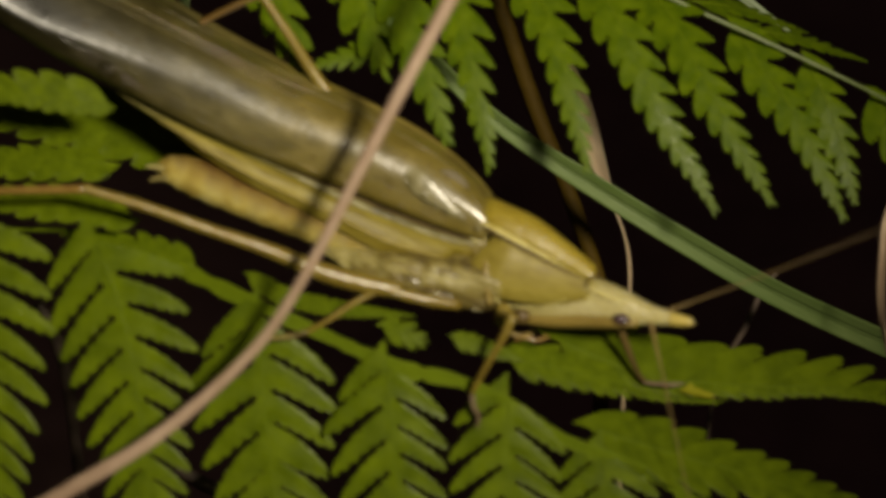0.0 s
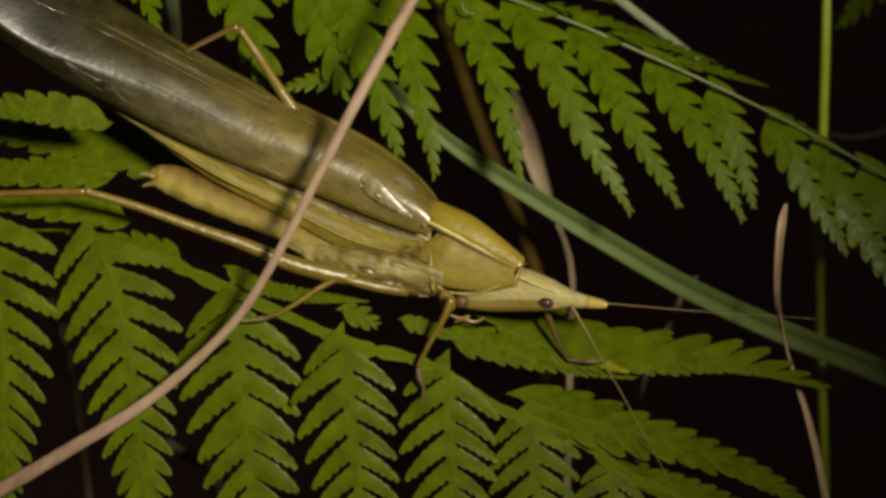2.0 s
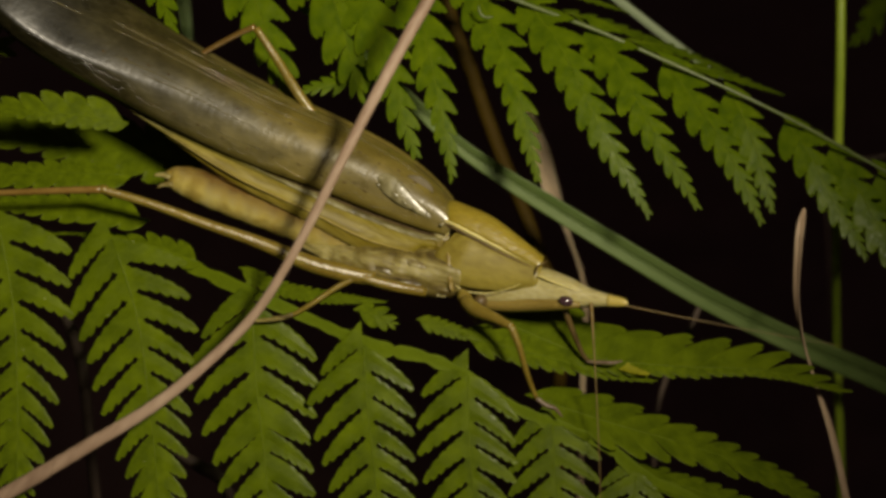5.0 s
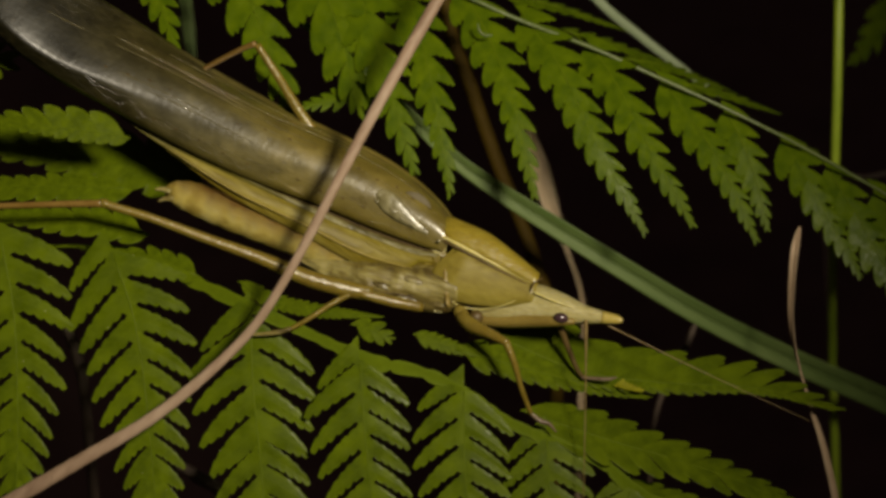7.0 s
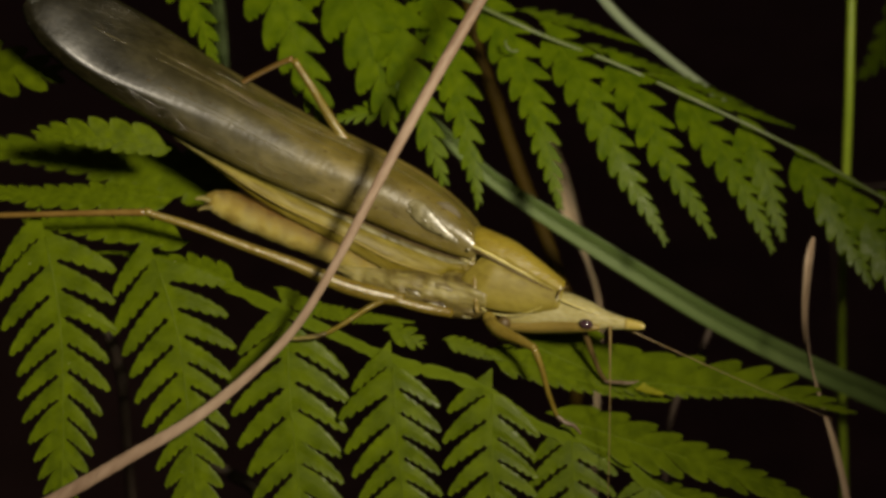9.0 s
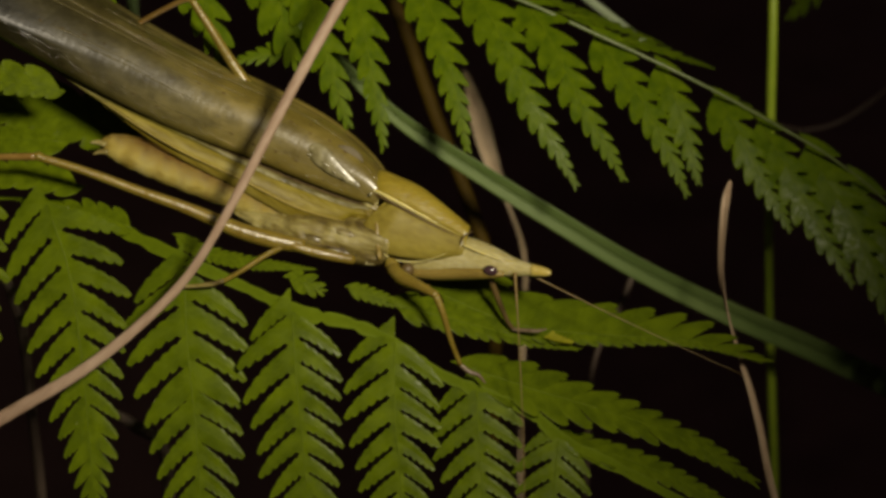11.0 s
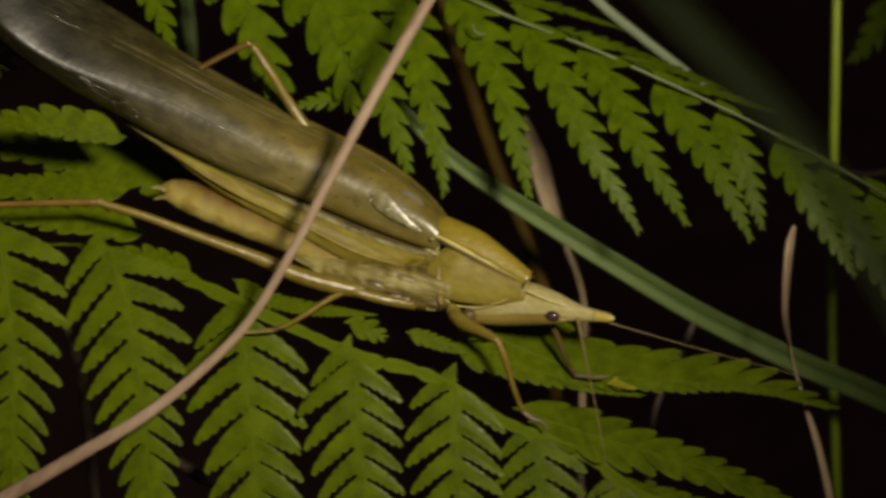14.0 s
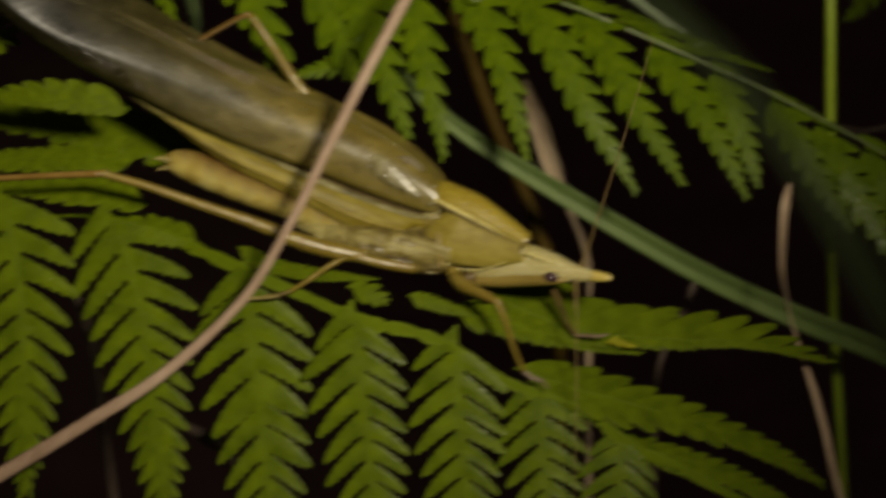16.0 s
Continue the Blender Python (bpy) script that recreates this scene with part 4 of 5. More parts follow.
def section(top, keel, low, deep, back):
    """Pronotum section from the far top edge over the near keel down the side lobe, in mm across the axis."""
    mid = (top + keel) / 2
    return [(top, -deep * 0.2), (mid + 0.25 * abs(top - keel), deep * 0.42), (keel + 0.05, deep * 0.80), (keel - 0.12, deep * 0.90), (keel * 0.45 + low * 0.2, deep * 1.04), (low * 0.55, deep * 1.06), (low * 0.9, deep * 0.92), (low, deep * 0.7), (low * 0.8, -back), (top * 0.6, -back)]


def katydid():
    base = at((-4.44, -2.71, 0))
    k = thing("katydid", base, "olive and yellow cone-headed katydid resting on a fern", "insect")
    # abdomen, ringed
    ab = []
    line = curve([(*(-27.64, 5.48, 2.2), 0.7, 0.6), (*(-26.30, 5.37, 2.2), 1.35, 1.2), (*(-23.68, 4.51, 2.2), 1.8, 1.6), (*(-19.59, 3.01, 2.1), 2.0, 1.9), (*(-14.92, 1.28, 2.0), 2.05, 1.95), (*(-9.10, -1.01, 1.9), 2.0, 2.0), (*(-2.70, -3.01, 1.4), 2.2, 2.1)], 10)
    for i, r in enumerate(line):
        ring = 1 - 0.045 * (i % 5 == 0) + 0.02 * (i % 5 == 3)
        ab.append((tuple(r[:3]), oval(r[3] * ring, r[4] * ring, 16)))
    part("abdomen", loft(ab, 1), M_ABDOMEN, k, "cream and yellow ringed abdomen")
    for tip, lift in (((-28.51, 5.74, 0.6), 0), ((-28.20, 4.58, 0.4), 1)):
        root = (-26.97, 5.52, 0.8) if not lift else (-26.72, 4.82, 0.6)
        part("cercus", tube([root, ((root[0] + tip[0]) / 2, (root[1] + tip[1]) / 2 + 0.15, root[2]), tip], [0.3, 0.26, 0.1], 4, 8), M_THORAX, k, "pale tail feeler")
    # thorax side with its plates
    def wrinkled(bm, deep, seed):
        for v in bm.verts:
            p = v.co * 1000
            q = Vector((p.x * 0.35 + p.z * 0.1, p.y * 0.8, p.z * 0.9 + p.x * 0.3)) + Vector((seed, 0, 0))
            v.co += -AWAY * (deep * 0.001 * (noise.noise(q * 1.3) + 0.5 * noise.noise(q * 3.1)))
        return bm

    part("thorax", wrinkled(loft([((-14.2, -1.0, 1.6), oval(0.4, 0.4, 28)), ((-10.81, -2.29, 0.6), oval(1.2, 1.2, 28)), ((-7.91, -3.02, 0.2), oval(1.9, 1.9, 28)), ((-4.44, -3.70, 0), oval(2.3, 2.2, 28)), ((-1.26, -4.02, -0.3), oval(2.5, 2.2, 28)), ((1.32, -4.29, -0.8), oval(2.2, 1.9, 28))], 9), 0.5, 1), M_THORAX, k)
    plates = [((-5.9, -2.85, -1.35), 2.1, 0.55, 0.45, -18), ((-3.0, -3.25, -1.8), 1.5, 0.62, 0.4, -20), ((-5.5, -3.95, -1.6), 1.7, 0.5, 0.4, -15), ((-3.1, -4.35, -1.85), 1.2, 0.5, 0.42, -18), ((-3.6, -5.05, -1.6), 1.5, 0.42, 0.4, -8), ((-1.5, -4.1, -1.75), 0.7, 1.15, 0.35, 12), ((-1.7, -5.45, -1.55), 1.0, 0.4, 0.4, -12)]
    for i, (c, a, b, d, g) in enumerate(plates):
        part("side_plate", wrinkled(ball(c, a, b, d, turn=g, seg=24), 0.3, i * 7.0), M_PLATE, k)
    # soft pale folds between the thorax and the neck shield
    for dx, r in ((0.1, 0.24),):
        part("joint_fold", wrinkled(tube([(dx - 0.3, -0.9, -1.3), (dx - 0.05, -2.0, -2.1), (dx + 0.12, -3.2, -2.4), (dx + 0.15, -4.5, -2.45), (dx + 0.3, -5.7, -2.2)], [0.16, r, r * 1.2, r * 1.3, 0.2], 6, 10), 0.3, dx), M_FACE, k)
    part("wing_hinge", wrinkled(ball((-0.65, -2.0, -0.55), 1.4, 2.3, 0.95, turn=8, seg=32), 0.45, 3.0), M_MARGIN, k, "amber folded wing hinge")
    part("wing_hinge", wrinkled(ball((-0.55, 0.05, -0.75), 0.8, 0.9, 0.45, turn=-30, seg=24), 0.35, 5.0), M_HEAD, k)
    part("joint_skin", ball((-0.19, -5.25, -1.55), 1.4, 1.1, 0.42, turn=20, seg=24), M_SKIN, k, "pale soft joint skin")
    for c, a, b, g in [((-5.30, -3.65, -2.15), 1.8, 0.05, -14), ((-3.98, -4.62, -2.15), 1.2, 0.1, -13), ((-2.15, -4.20, -2.25), 0.6, 0.12, -50), ((-4.6, -3.3, -1.95), 2.4, 0.07, -17), ((-4.4, -4.62, -1.95), 2.0, 0.08, -12), ((-2.3, -3.75, -2.15), 0.08, 0.9, 8), ((-3.0, -5.35, -1.85), 1.4, 0.06, -9)]:
        part("suture", ball(c, a, b, 0.12, turn=g), M_SHADE, k)
    # wings
    near, side, far = [], [], []
    rows = [  # centre, top, ridge, fold, lower edge, fullness
        ((0.28, 0.08, -0.2), 1.2, 0.5, -0.7, -2.5, 1.4),
        ((-1.28, 1.46, 0.4), 2.9, 0.6, -1.55, -4.9, 2.0),
        ((-5.64, 3.94, 1), 4.2, 0.5, -2.35, -6.2, 2.3),
        ((-11.46, 6.82, 1.4), 4.65, 0.4, -2.75, -6.0, 2.5),
        ((-18.47, 9.71, 1.6), 5.05, 0.2, -3.0, -5.3, 2.6),
        ((-25.45, 13.16, 1.5), 5.35, 0.1, -3.1, -4.05, 2.6),
        ((-31.1, 16.55, 0.9), 5.4, -0.9, -3.4, -3.5, 2.5),
        ((-36.6, 20.1, -0.25), 5.3, -2.2, -3.8, -3.86, 2.3),
        ((-40.6, 22.75, -1.3), 4.8, -2.1, -3.5, -3.55, 1.9),
        ((-43.2, 24.75, -1.75), 3.7, -1.5, -2.7, -3.0, 1.3),
        ((-44.9, 26.1, -1.65), 1.9, -0.3, -1.4, -1.6, 0.7)]
    def swell(q, ridge):
        """Height of the near forewing over its section, from the fold (-1) over the ridge (0) to the back (1)."""
        f = min(max(-ridge / 2.0, 0), 1)
        if q <= 0:
            return 1.04 - (0.16 + 0.33 * f) * abs(q) ** (2.2 - 0.8 * f)
        at_q = (0, 0.1, 0.2, 0.35, 0.5, 0.7, 0.85, 1)
        body = np.interp(q, at_q, (1.04, 1.015, 0.975, 0.89, 0.77, 0.46, 0.05, -0.71))
        outer = np.interp(q, at_q, (1.04, 0.92, 0.79, 0.57, 0.31, -0.12, -0.5, -0.9))
        return float(body * (1 - f) + outer * f)

    for c, top, ridge, fold, low, full in rows:
        dome = []
        for q in (-1, -0.8, -0.62, -0.45, -0.3, -0.16, -0.05, 0.05, 0.16, 0.3, 0.5, 0.72, 0.9, 1.0):
            n = ridge + q * ((top * 0.93 - ridge) if q > 0 else (ridge - fold))
            dome.append((n, full * swell(q, ridge)))
        near.append((c, [(fold + 0.22, full * 0.62)] + dome))
        far.append((c, [(top * 0.88, -full * 2.4), (top * 0.98, -full * 1.8), (top * 1.0, -full * 1.2), (top * 0.93, -full * 0.92), (top * 0.7, -full * 0.85)]))
        d = fold - low
        near_base = float(np.interp(c[0], (-19, -11), (0.08, 1.0)))
        a, b = near_base * min(0.45, 0.22 * d), near_base * min(1.0, 0.42 * d)
        # the strips stand out near the wing's base and run into one field further out
        amp = float(np.interp(c[0], (-24, -13), (0.15, 1.0)))
        strips = [(fold + 0.25, 0.62), (fold - 0.4 * a, 0.60), (fold - a, 0.68), (fold - 0.5 * (a + b), 0.80), (fold - b, 0.78), (fold * 0.45 + low * 0.55, 0.70), (fold * 0.28 + low * 0.72, 0.84), (fold * 0.18 + low * 0.82, 0.72), (low, 0.66), (low - 0.05, 0.58), (low + 0.2, 0.4)]
        under = float(np.interp(c[0], (-31, -27, -20), (0.36, 0.5, 0.72)))
        side.append((c, [(n, full * (under + amp * (h - 0.72))) for n, h in strips]))
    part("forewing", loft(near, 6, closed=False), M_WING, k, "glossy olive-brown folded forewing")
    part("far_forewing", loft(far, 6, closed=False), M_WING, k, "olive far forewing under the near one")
    def tapered(pieces, ends):
        """Strips that narrow to a point over their last sections, a little proud of the field that they run into."""
        out = []
        for j, (c, x) in enumerate(pieces):
            f = ends[j - len(pieces)] if j >= len(pieces) - len(ends) else 1.0
            m = x[len(x) // 2]
            out.append((c, [(m[0] + (n - m[0]) * f, m[1] + (h - m[1]) * f - 0.06 * (1 - f)) for n, h in x]))
        return out

    part("wing_fold", loft(tapered([(c, x[:3]) for c, x in side[:6]], (0.7, 0.02)), 6, closed=False), M_FOLD_SHADE_DOTS, k, "dark brown wing fold, pigment and shadow in one strip")
    part("wing_side", loft([(c, [(n, h - 0.05) for n, h in x[:8]]) for c, x in side[3:-4]], 6, closed=False), M_WING_SIDE, k, "olive outer part of the lower wing field")
    part("wing_side", loft(tapered([(c, x[2:5]) for c, x in side[:6]], (0.8, 0.02)), 6, closed=False), M_FLECK, k, "pale flecked strip of the lower wing")
    part("wing_band", loft(tapered([(c, x[4:7]) for c, x in side[:6]], (0.75, 0.02)), 6, closed=False), M_BAND, k, "yellow-olive band along the lower wing")
    part("wing_margin", loft(tapered([(c, x[6:]) for c, x in side[:-5]], (0.5, 0.05)), 6, closed=False), M_MARGIN, k, "amber-yellow lower margin of the wing")
    # raised veins and the yellow lower edge
    def along(f, t):
        return [(c[0] + 0.46 * n, c[1] + 0.885 * n, c[2] - full * t) for c, n, full in f]
    edge = [(c, low * 0.72 + fold * 0.28, full) for c, top, ridge, fold, low, full in rows[1:6]]
    part("wing_edge", tube(along(edge, 0.84), [0.07, 0.11, 0.11, 0.09, 0.04], 8, 6, rough=0.15), M_WING_EDGE, k, "yellow ridge along the lower wing")
    def on_wing(row, q, lift=0.0):
        c, top, ridge, fold, low, full = row
        n = ridge + q * ((top * 0.93 - ridge) if q > 0 else (ridge - fold))
        return (c[0] + 0.46 * n, c[1] + 0.885 * n, c[2] - full * swell(q, ridge) - lift)

    fine = [(tuple(r[:3]), *r[3:]) for r in curve([(*c, *rest) for c, *rest in rows], 6)]
    for q, r, a, b in ((0.40, 0.05, 9, 30), (0.56, 0.06, 20, 48), (0.66, 0.055, 24, 40), (0.74, 0.06, 8, 44), (0.86, 0.05, 16, 36), (-0.5, 0.045, 8, 34), (0.05, 0.06, 24, 36), (0.16, 0.05, 27, 39)):
        line = [on_wing(row, q + 0.05 * math.sin(0.3 * k), 0.02 * math.sin(1.7 * k)) for k, row in enumerate(fine[a:b:2])]
        part("vein", tube(line, [0.015] + [r] * (len(line) - 2) + [0.015], 4, 6, rough=0.3, seed=a), M_VEIN if q > 0.5 or a > 22 else M_WING, k)
    # dark dots in rows beside the veins
    rnd = random.Random(5)
    for q, a, b in ((0.46, 10, 30), (-0.55, 14, 34), (0.24, 26, 40)):
        for f in range(a, b, 2):
            p = on_wing(fine[f], q + rnd.uniform(-0.05, 0.05), -0.02)
            part("wing_dot", ball(p, rnd.uniform(0.10, 0.26), rnd.uniform(0.07, 0.14), 0.06, turn=-28, seg=8), M_FOLD_SHADE_DOTS, k)
    # sound-making field at the wing base
    part("mirror_ridge", tube([(-6.6, 5.3, -1.15), (-6.0, 4.95, -1.38), (-5.2, 4.25, -1.56), (-4.2, 3.35, -1.68), (-3.2, 2.55, -1.76), (-2.1, 1.75, -1.66), (-1.0, 0.95, -1.5)], [0.3, 0.85, 0.95, 0.80, 0.50, 0.28, 0.10], 6, 14, 0.20, rough=0.02), M_RIDGE_GLINT, k, "pale glossy ridge at the wing base")
    part("drum", ball((-2.8, 4.2, -0.78), 1.7, 1.15, 0.10, turn=-32, seg=24), M_DRUM, k, "clear brown drum membrane on the wing base")
    # pale flattened balls stand in for glints on the wing base
    for c, a, b in (((-6.02, 4.94, -1.35), 0.75, 0.42), ((-6.57, 4.55, -1.4), 0.3, 0.16), ((-4.95, 3.60, -1.75), 0.5, 0.2), ((-4.34, 3.43, -1.75), 0.16, 0.2), ((-4.06, 2.77, -1.85), 0.4, 0.1), ((-3.17, 2.21, -1.9), 0.22, 0.07), ((-2.19, 2.55, -1.5), 0.14, 0.3), ((-1.85, 1.88, -1.75), 0.1, 0.2), ((-0.51, 0.67, -2.1), 0.2, 0.2), ((-10.01, 7.04, -1.45), 0.26, 0.16), ((-5.29, 4.38, -1.55), 0.22, 0.1)):
        part("wet_speck", ball(c, a, b, 0.13, turn=-35, seg=12), M_RIDGE_GLINT, k)
    # pronotum
    st = [((0.29, -0.62, 0.3), 2.6, 1.9, -2.0, 2.1, 1.8), ((0.70, -1.02, 0.15), 3.0, 1.9, -3.2, 2.25, 1.9), ((1.67, -1.59, -0.2), 3.1, 1.8, -3.85, 2.35, 2.0), ((3.04, -2.38, -0.7), 3.05, 1.65, -3.35, 2.1, 1.8), ((5.89, -3.33, -1.5), 2.2, 1.15, -2.6, 1.75, 1.5), ((8.82, -4.15, -2.5), 1.35, 0.6, -1.3, 1.35, 1.2)]
    part("pronotum", loft([(c, section(top, kl, low, deep, back)) for c, top, kl, low, deep, back in st], 6), M_PRONOTUM, k, "smooth olive neck shield")
    sd = [((-2.7, 0.05, 1.2), 3.3, 2.3, 0, 1.2, 2.0), ((-1.10, -0.74, 0.4), 4.1, 2.1, 0, 2.0, 2.0), ((0.46, -1.36, 0), 4.15, 1.95, 0, 2.4, 2.0), ((3.04, -2.38, -0.7), 4.0, 1.65, 0, 2.2, 1.8), ((5.89, -3.33, -1.5), 3.05, 1.15, 0, 1.8, 1.5), ((8.82, -4.15, -2.5), 1.7, 0.6, 0, 1.35, 1.2)]
    def saddle(top, kl, deep):
        arc = [(kl + (top + 0.05 - kl) * math.sin(a), deep * (0.12 + 0.82 * math.cos(a))) for a in (math.pi / 16 * i for i in range(9))]
        return arc + [(top * 0.92, -deep * 0.5), (kl * 0.5, -deep * 0.3), (kl - 0.15, deep * 0.7)]

    disc = [(c, saddle(top, kl, deep)) for c, top, kl, low, deep, back in sd]
    part("pronotum_disc", loft(disc, 6), M_DISC, k, "bright yellow top of the neck shield")
    part("keel", tube([(c[0] + 0.3 * kl, c[1] + 0.95 * kl, c[2] - deep * 0.86) for c, top, kl, low, deep, back in sd], [0.03, 0.13, 0.21, 0.21, 0.15, 0.05], 8, 8, rough=0.10), M_KEEL, k, "cream keel line")
    # dark tube laid in as the shadow below the keel
    part("keel_groove", tube([(c[0] + 0.3 * kl - 0.12, c[1] + 0.95 * kl - 0.34, c[2] - deep * 0.90) for c, top, kl, low, deep, back in sd[1:]], [0.06, 0.13, 0.13, 0.11, 0.05], 8, 8, rough=0.12), M_SHADE, k, "painted shadow line under the keel")
    part("lobe_rim", tube([(0.37, -4.25, -2.1), (0.89, -5.28, -2.3), (2.19, -5.83, -2.6), (4.23, -5.92, -3), (6.38, -5.33, -3.4), (8.34, -4.18, -3.8)], [0.04, 0.06, 0.07, 0.06, 0.04, 0.02], 8, 6), M_KEEL, k, "cream lower rim of the neck shield")
    # head, a cone
    hd = [((2.76, -5.89, -1), 1.2, 0.6), ((5.32, -5.85, -1.6), 1.6, 1.0), ((8.43, -5.41, -2.4), 1.95, 1.4), ((10.94, -5.77, -3.3), 1.55, 1.25), ((13.16, -6.36, -4), 1.0, 0.85), ((15.09, -6.67, -4.7), 0.62, 0.55), ((16.57, -6.87, -5.2), 0.42, 0.38), ((17.05, -6.97, -5.4), 0.2, 0.2)]
    def cone(a, b):
        return [(a, -0.5 * b), (a * 0.97, 0.0), (a * 0.72, 0.55 * b), (a * 0.52, 0.84 * b), (a * 0.40, 0.90 * b), (a * 0.05, 0.97 * b), (-a * 0.4, 0.96 * b), (-a * 0.75, 0.75 * b), (-a * 0.95, 0.35 * b), (-a, -0.2 * b), (-a * 0.7, -0.9 * b), (a * 0.6, -0.95 * b)]

    part("head", loft([(c, cone(a, b)) for c, a, b in hd], 6), M_HEAD, k, "cream cone-shaped head")
    part("cone_tip", loft([(c, cone(a + 0.012, b + 0.012)) for c, a, b in hd[5:]], 5), M_TIP, k, "yellow cone tip")
    part("neck_groove", tube([(9.52, -2.92, -4), (9.04, -3.14, -4.3), (8.59, -3.48, -4.3), (8.37, -4.16, -4.2)], [0.06, 0.09, 0.1, 0.06], 6, 6), M_SHADE, k, "dark groove between neck shield and head")
    part("head_stripe", tube([(8.60, -4.28, -4.2), (10.28, -5.00, -4.5), (12.53, -5.83, -4.8)], [0.08, 0.11, 0.05], 8, 6), M_KEEL, k, "pale stripe along the head")
    part("face", loft([((3.34, -7.03, -1.2), oval(0.55, 0.7)), ((5.89, -7.10, -1.9), oval(0.72, 0.9)), ((8.41, -7.00, -2.8), oval(0.75, 1.0)), ((10.90, -7.05, -4), oval(0.55, 0.8)), ((12.57, -7.09, -4.4), oval(0.3, 0.5))], 5), M_FACE, k, "tan slanting face")
    part("eye", ball((11.24, -6.74, -4.75), 0.74, 0.52, 0.5, turn=-12, seg=24), M_EYE, k, "dark plum compound eye")
    part("palp", tube([(5.27, -8.31, -3), (4.40, -8.64, -3.4), (3.26, -8.41, -3.5), (2.41, -8.65, -3.4)], [0.18, 0.16, 0.15, 0.12], 5, 8), M_SHIN, k)
    part("palp", tube([(3.86, -8.22, -2.6), (2.99, -8.32, -3), (1.96, -7.98, -3.2)], [0.2, 0.17, 0.13], 5, 8), M_FACE, k)
    # legs that stay
    part("hind_femur", tube([(-7.00, -4.50, -2.6), (-10.14, -3.82, -2.8), (-13.55, -2.81, -3.1), (-18.09, -0.88, -3.5), (-23.17, 0.97, -3.9), (-28.23, 2.87, -4.3), (-32.61, 4.21, -4.6)], [0.7, 0.85, 0.8, 0.60, 0.48, 0.42, 0.40], 8, 14), M_LEG, k, "long glossy amber hind thigh")
    part("hind_knee", ball((-32.61, 4.26, -4.6), 0.6, 0.46, 0.46, turn=-15), M_LEG, k)
    part("hind_shin", tube([(-32.61, 4.26, -4.6), (-37.30, 4.19, -4.2), (-44.19, 4.00, -3.6), (-52.31, 3.75, -2.8), (-61.68, 3.26, -1.8)], [0.38, 0.34, 0.30, 0.27, 0.22], 6, 10), M_SHIN, k)
    part("far_hind_femur", tube([(-11.55, 9.52, 3.5), (-14.46, 13.68, 2.6), (-16.45, 16.97, 1.4), (-18.43, 20.02, 0.4)], [0.6, 0.52, 0.42, 0.36], 6, 10), M_LEG, k)
    part("far_hind_shin", tube([(-18.54, 20.12, 0.3), (-20.22, 19.55, 1.2), (-23.88, 17.89, 3.2), (-28.16, 15.41, 5)], [0.34, 0.28, 0.26, 0.22], 6, 8), M_SHIN, k)
    part("mid_femur", tube([(-2.14, -5.81, -2), (-5.00, -5.23, -2.8), (-7.57, -4.55, -3.1), (-8.65, -4.21, -3)], [0.5, 0.55, 0.45, 0.36], 6, 10), M_LEG, k)
    part("mid_shin", tube([(-8.42, -4.15, -3), (-10.69, -5.30, -3.2), (-12.96, -6.78, -3.3), (-14.95, -7.93, -3.2)], [0.36, 0.28, 0.25, 0.22], 6, 8), M_LEG, k)
    part("mid_foot", tube([(-14.78, -7.82, -3.2), (-16.09, -8.16, -3.2), (-17.51, -8.35, -3.1), (-18.89, -8.42, -2.9)], [0.24, 0.26, 0.2, 0.16], 5, 8), M_THORAX, k, "pale jointed foot")
    part("far_shin", tube([(11.33, -7.76, -2), (12.03, -9.52, -1.2), (13.03, -11.87, -0.4), (13.76, -12.82, 0)], [0.32, 0.3, 0.24, 0.2], 6, 8), M_SHADE, k, "brown far front shin, darkened for shade")
    part("far_foot", tube([(13.51, -12.75, -0.2), (14.92, -12.83, -0.6), (16.00, -12.87, -0.8), (16.90, -12.68, -1)], [0.16, 0.2, 0.18, 0.08], 5, 8), M_FOOT, k, "grey-brown far front foot")
    part("coxa", ball((1.74, -6.63, -2.6), 0.75, 1.2, 0.8, turn=25), M_LEG, k)
    part("coxa", ball((3.13, -6.76, -2.2), 0.7, 0.7, 0.6, turn=10), M_SHADE, k)

    # parts that move: front leg and feelers, each about its own joint
    hip = Matrix.Translation(at((1.73, -6.84, -3.2)))
    fem = part("front_femur", tube([(1.61, -6.61, -3.2), (2.66, -7.47, -4.4), (4.30, -8.19, -5.8), (6.04, -9.07, -7)], [0.62, 0.72, 0.52, 0.36], 6, 12), M_LEG, k, "amber near front thigh", hip)
    knee = Matrix.Translation(at((6.04, -9.07, -7)))
    shin = part("front_shin", tube([(5.93, -9.02, -7), (6.68, -10.94, -6.7), (7.41, -13.50, -6), (8.32, -15.89, -5)], [0.38, 0.32, 0.26, 0.24], 6, 10), M_LEG, k, "amber near front shin", knee)
    part("front_foot", tube([(8.21, -15.78, -5), (9.18, -16.57, -4.9), (10.09, -16.92, -4.8), (10.78, -17.72, -4.7)], [0.22, 0.25, 0.2, 0.08], 5, 8), M_FOOT, shin)

    def feeler(name, base, reach, bend, label):
        """A feeler drawn out along +u from its base, drooping by bend at its end."""
        pts = [(base[0] + reach * f, base[1] + bend * f * f, base[2] - 1.2 * f) for f in (0, 0.06, 0.15, 0.35, 0.6, 1.0)]
        bm = tube(pts, [0.2, 0.14, 0.075, 0.055, 0.04, 0.02], 8, 6)
        return part(name, bm, M_ANTENNA, k, label, Matrix.Translation(at(base)))

    a_far = feeler("far_feeler", (13.94, -6.54, -4.2), 24, 0.6, "thin amber feeler swinging ahead")
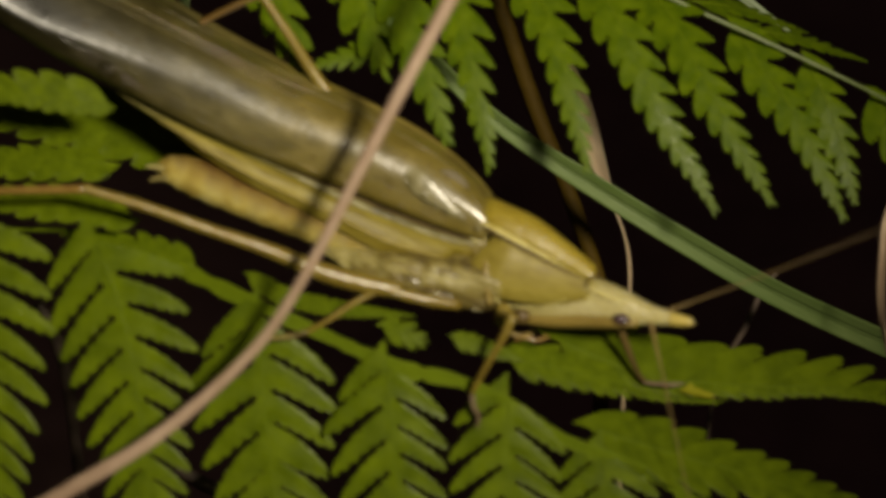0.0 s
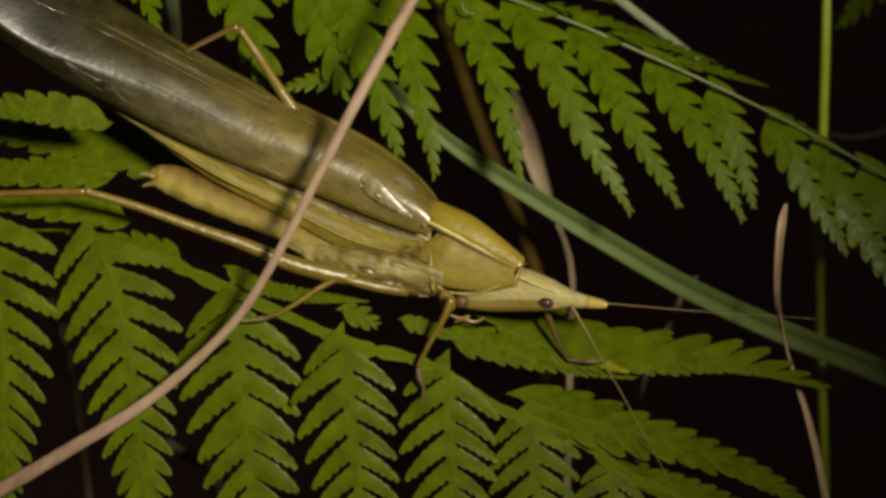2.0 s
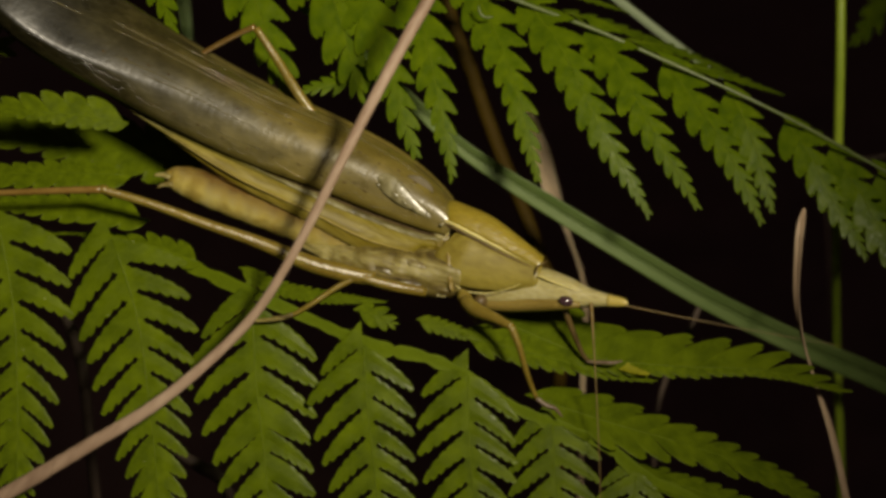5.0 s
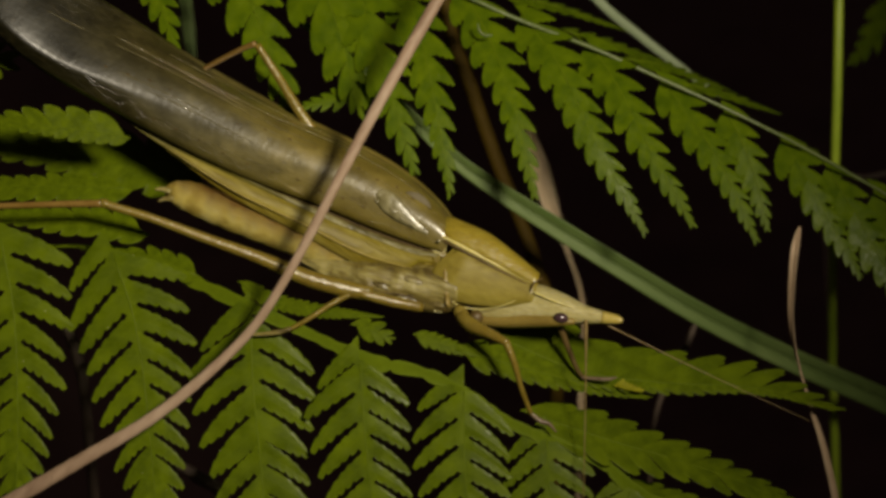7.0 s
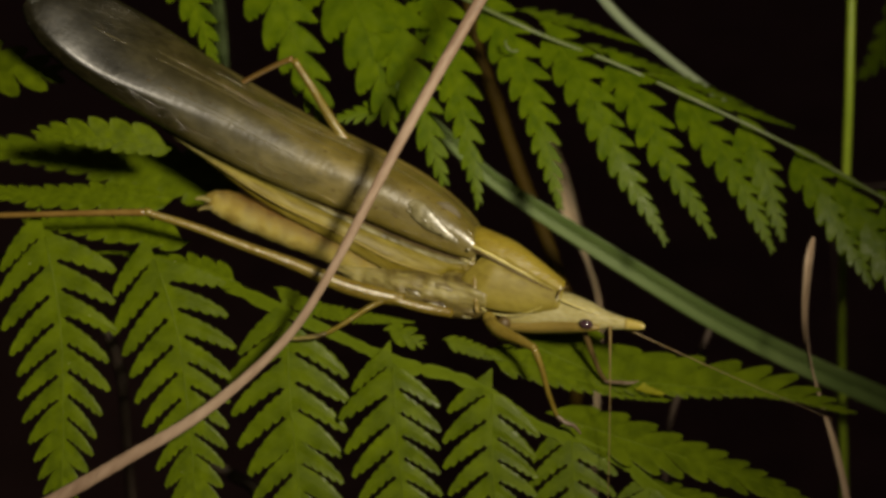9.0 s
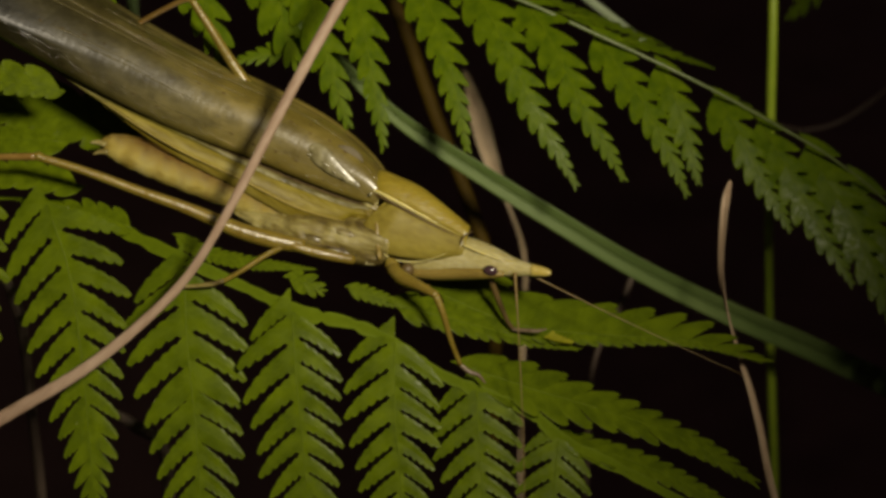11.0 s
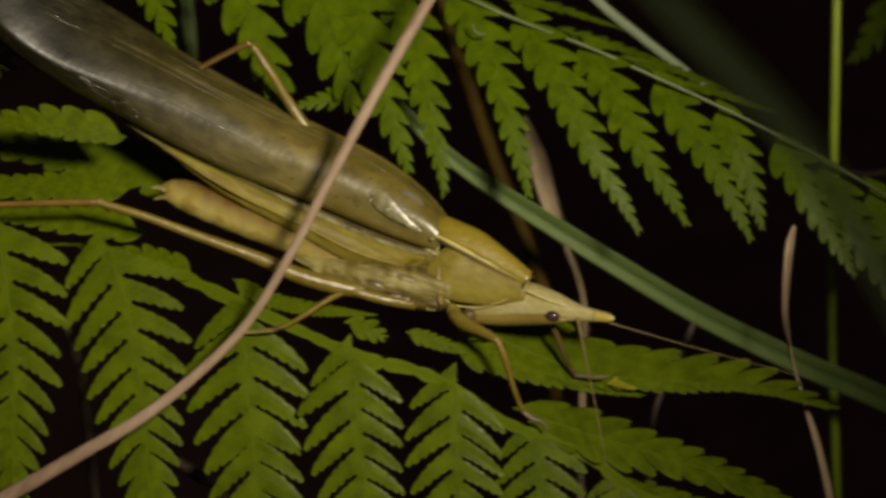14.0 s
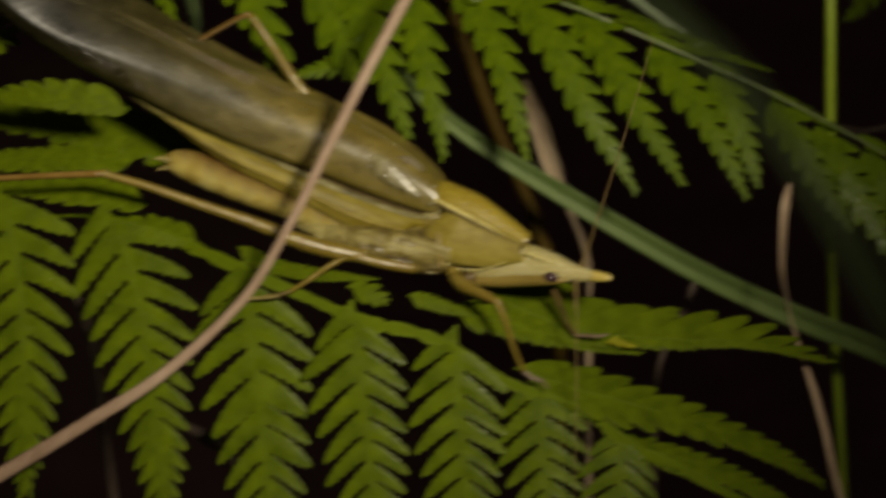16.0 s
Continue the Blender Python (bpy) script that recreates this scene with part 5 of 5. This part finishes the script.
    a_near = feeler("near_feeler", (13.59, -6.93, -5.3), 30, -1.0, "thin amber feeler hanging down")
    PARTS.update(body=k, femur=fem, shin=shin, far=a_far, near=a_near, hip=(1.73, -6.84, -3.2), knee=(6.04, -9.07, -7), foot=(8.32, -15.89, -5))


lower_fern()
upper_fern()
left_fern()
dim_fern()
grasses()
katydid()


def swing(part_ob, degrees, lift=0.0):
    """The pose, in the katydid's space, of a part turned in the stand's face by degrees (down positive) and lift towards the viewer."""
    m = WORLD_OF[part_ob]
    turn = Matrix.Rotation(radians(degrees), 4, AWAY) @ Matrix.Rotation(radians(lift), 4, UP)
    return WORLD_OF[PARTS["body"]].inverted() @ Matrix.Translation(m.translation) @ turn


def motions():
    far = [(0, -20), (0.5, -35), (1, -30), (1.5, 3), (2, 6), (2.2, 0), (2.4, -32), (2.5, -55), (2.6, -30), (2.7, -8), (2.8, 13), (2.9, 5), (3.0, -20), (3.2, -78), (3.5, -27), (3.7, -48),
           (4.4, -10), (5.2, 16), (5.8, 22), (6.5, 27), (9.0, 25), (10.2, 24), (11.2, 27), (12.3, 23), (13.5, 21), (14, 17), (14.3, 12), (14.5, 4), (14.7, -3), (14.9, -15), (15, -22), (15.2, -31), (15.3, -34), (15.4, -38), (15.5, -27), (15.6, -30), (15.7, -17), (15.8, -31), (15.9, -58), (16, -70)]
    walk(PARTS["far"], [(t, swing(PARTS["far"], a)) for t, a in far])
    near = [(0, 77), (0.5, 80), (1, 74), (1.5, 58), (2, 60), (2.5, 61), (3.0, 64), (3.2, 78), (3.5, 88), (3.7, 86), (5.8, 88), (7, 90), (10.2, 88), (12.3, 82), (13, 80), (14, 78), (14.5, 84), (15, 80), (15.5, 82), (16, 90)]
    walk(PARTS["near"], [(t, swing(PARTS["near"], a)) for t, a in near])
    # the shade-darkened blade swings in about its root
    base = WORLD_OF[PARTS["blade"]]
    sway = [(0, 2.3), (3.0, 2.4), (6.0, 2.25), (10.2, 2.1), (10.8, 1.5), (11.6, 0.5), (12.3, 0.0), (13.5, 0.18), (14.5, -0.31), (15.2, -0.2), (16, -0.04)]
    walk(PARTS["blade"], [(t, base @ Matrix.Rotation(radians(a), 4, AWAY)) for t, a in sway])
    # the front leg steps forward once, a little before the third second
    body = WORLD_OF[PARTS["body"]]
    hip, knee, foot = (at(PARTS[x]) for x in ("hip", "knee", "foot"))
    knee_a, foot_a = at((2.19, -6.29, -6.5)), at((-1.22, -12.93, -5))

    def aim(was, now):
        return was.rotation_difference(now).to_matrix().to_4x4()

    rows_f, rows_s = [], []
    for t, f in ((0, 0.0), (2.7, 0.0), (2.78, 0.25), (2.84, 0.75), (2.9, 1.0), (16, 1.0)):
        arc = math.sin(math.pi * f) * 0.001
        kn = knee_a.lerp(knee, f) - AWAY * arc
        ft = foot_a.lerp(foot, f) - AWAY * arc * 2 + UP * arc * 1.5
        d0, d1 = knee - hip, kn - hip
        start = kn - d1.normalized() * d0.length
        rows_f.append((t, body.inverted() @ Matrix.Translation(start) @ aim(d0, d1)))
        rows_s.append((t, body.inverted() @ Matrix.Translation(kn) @ aim(foot - knee, ft - kn)))
    walk(PARTS["femur"], rows_f)
    walk(PARTS["shin"], rows_s)


motions()
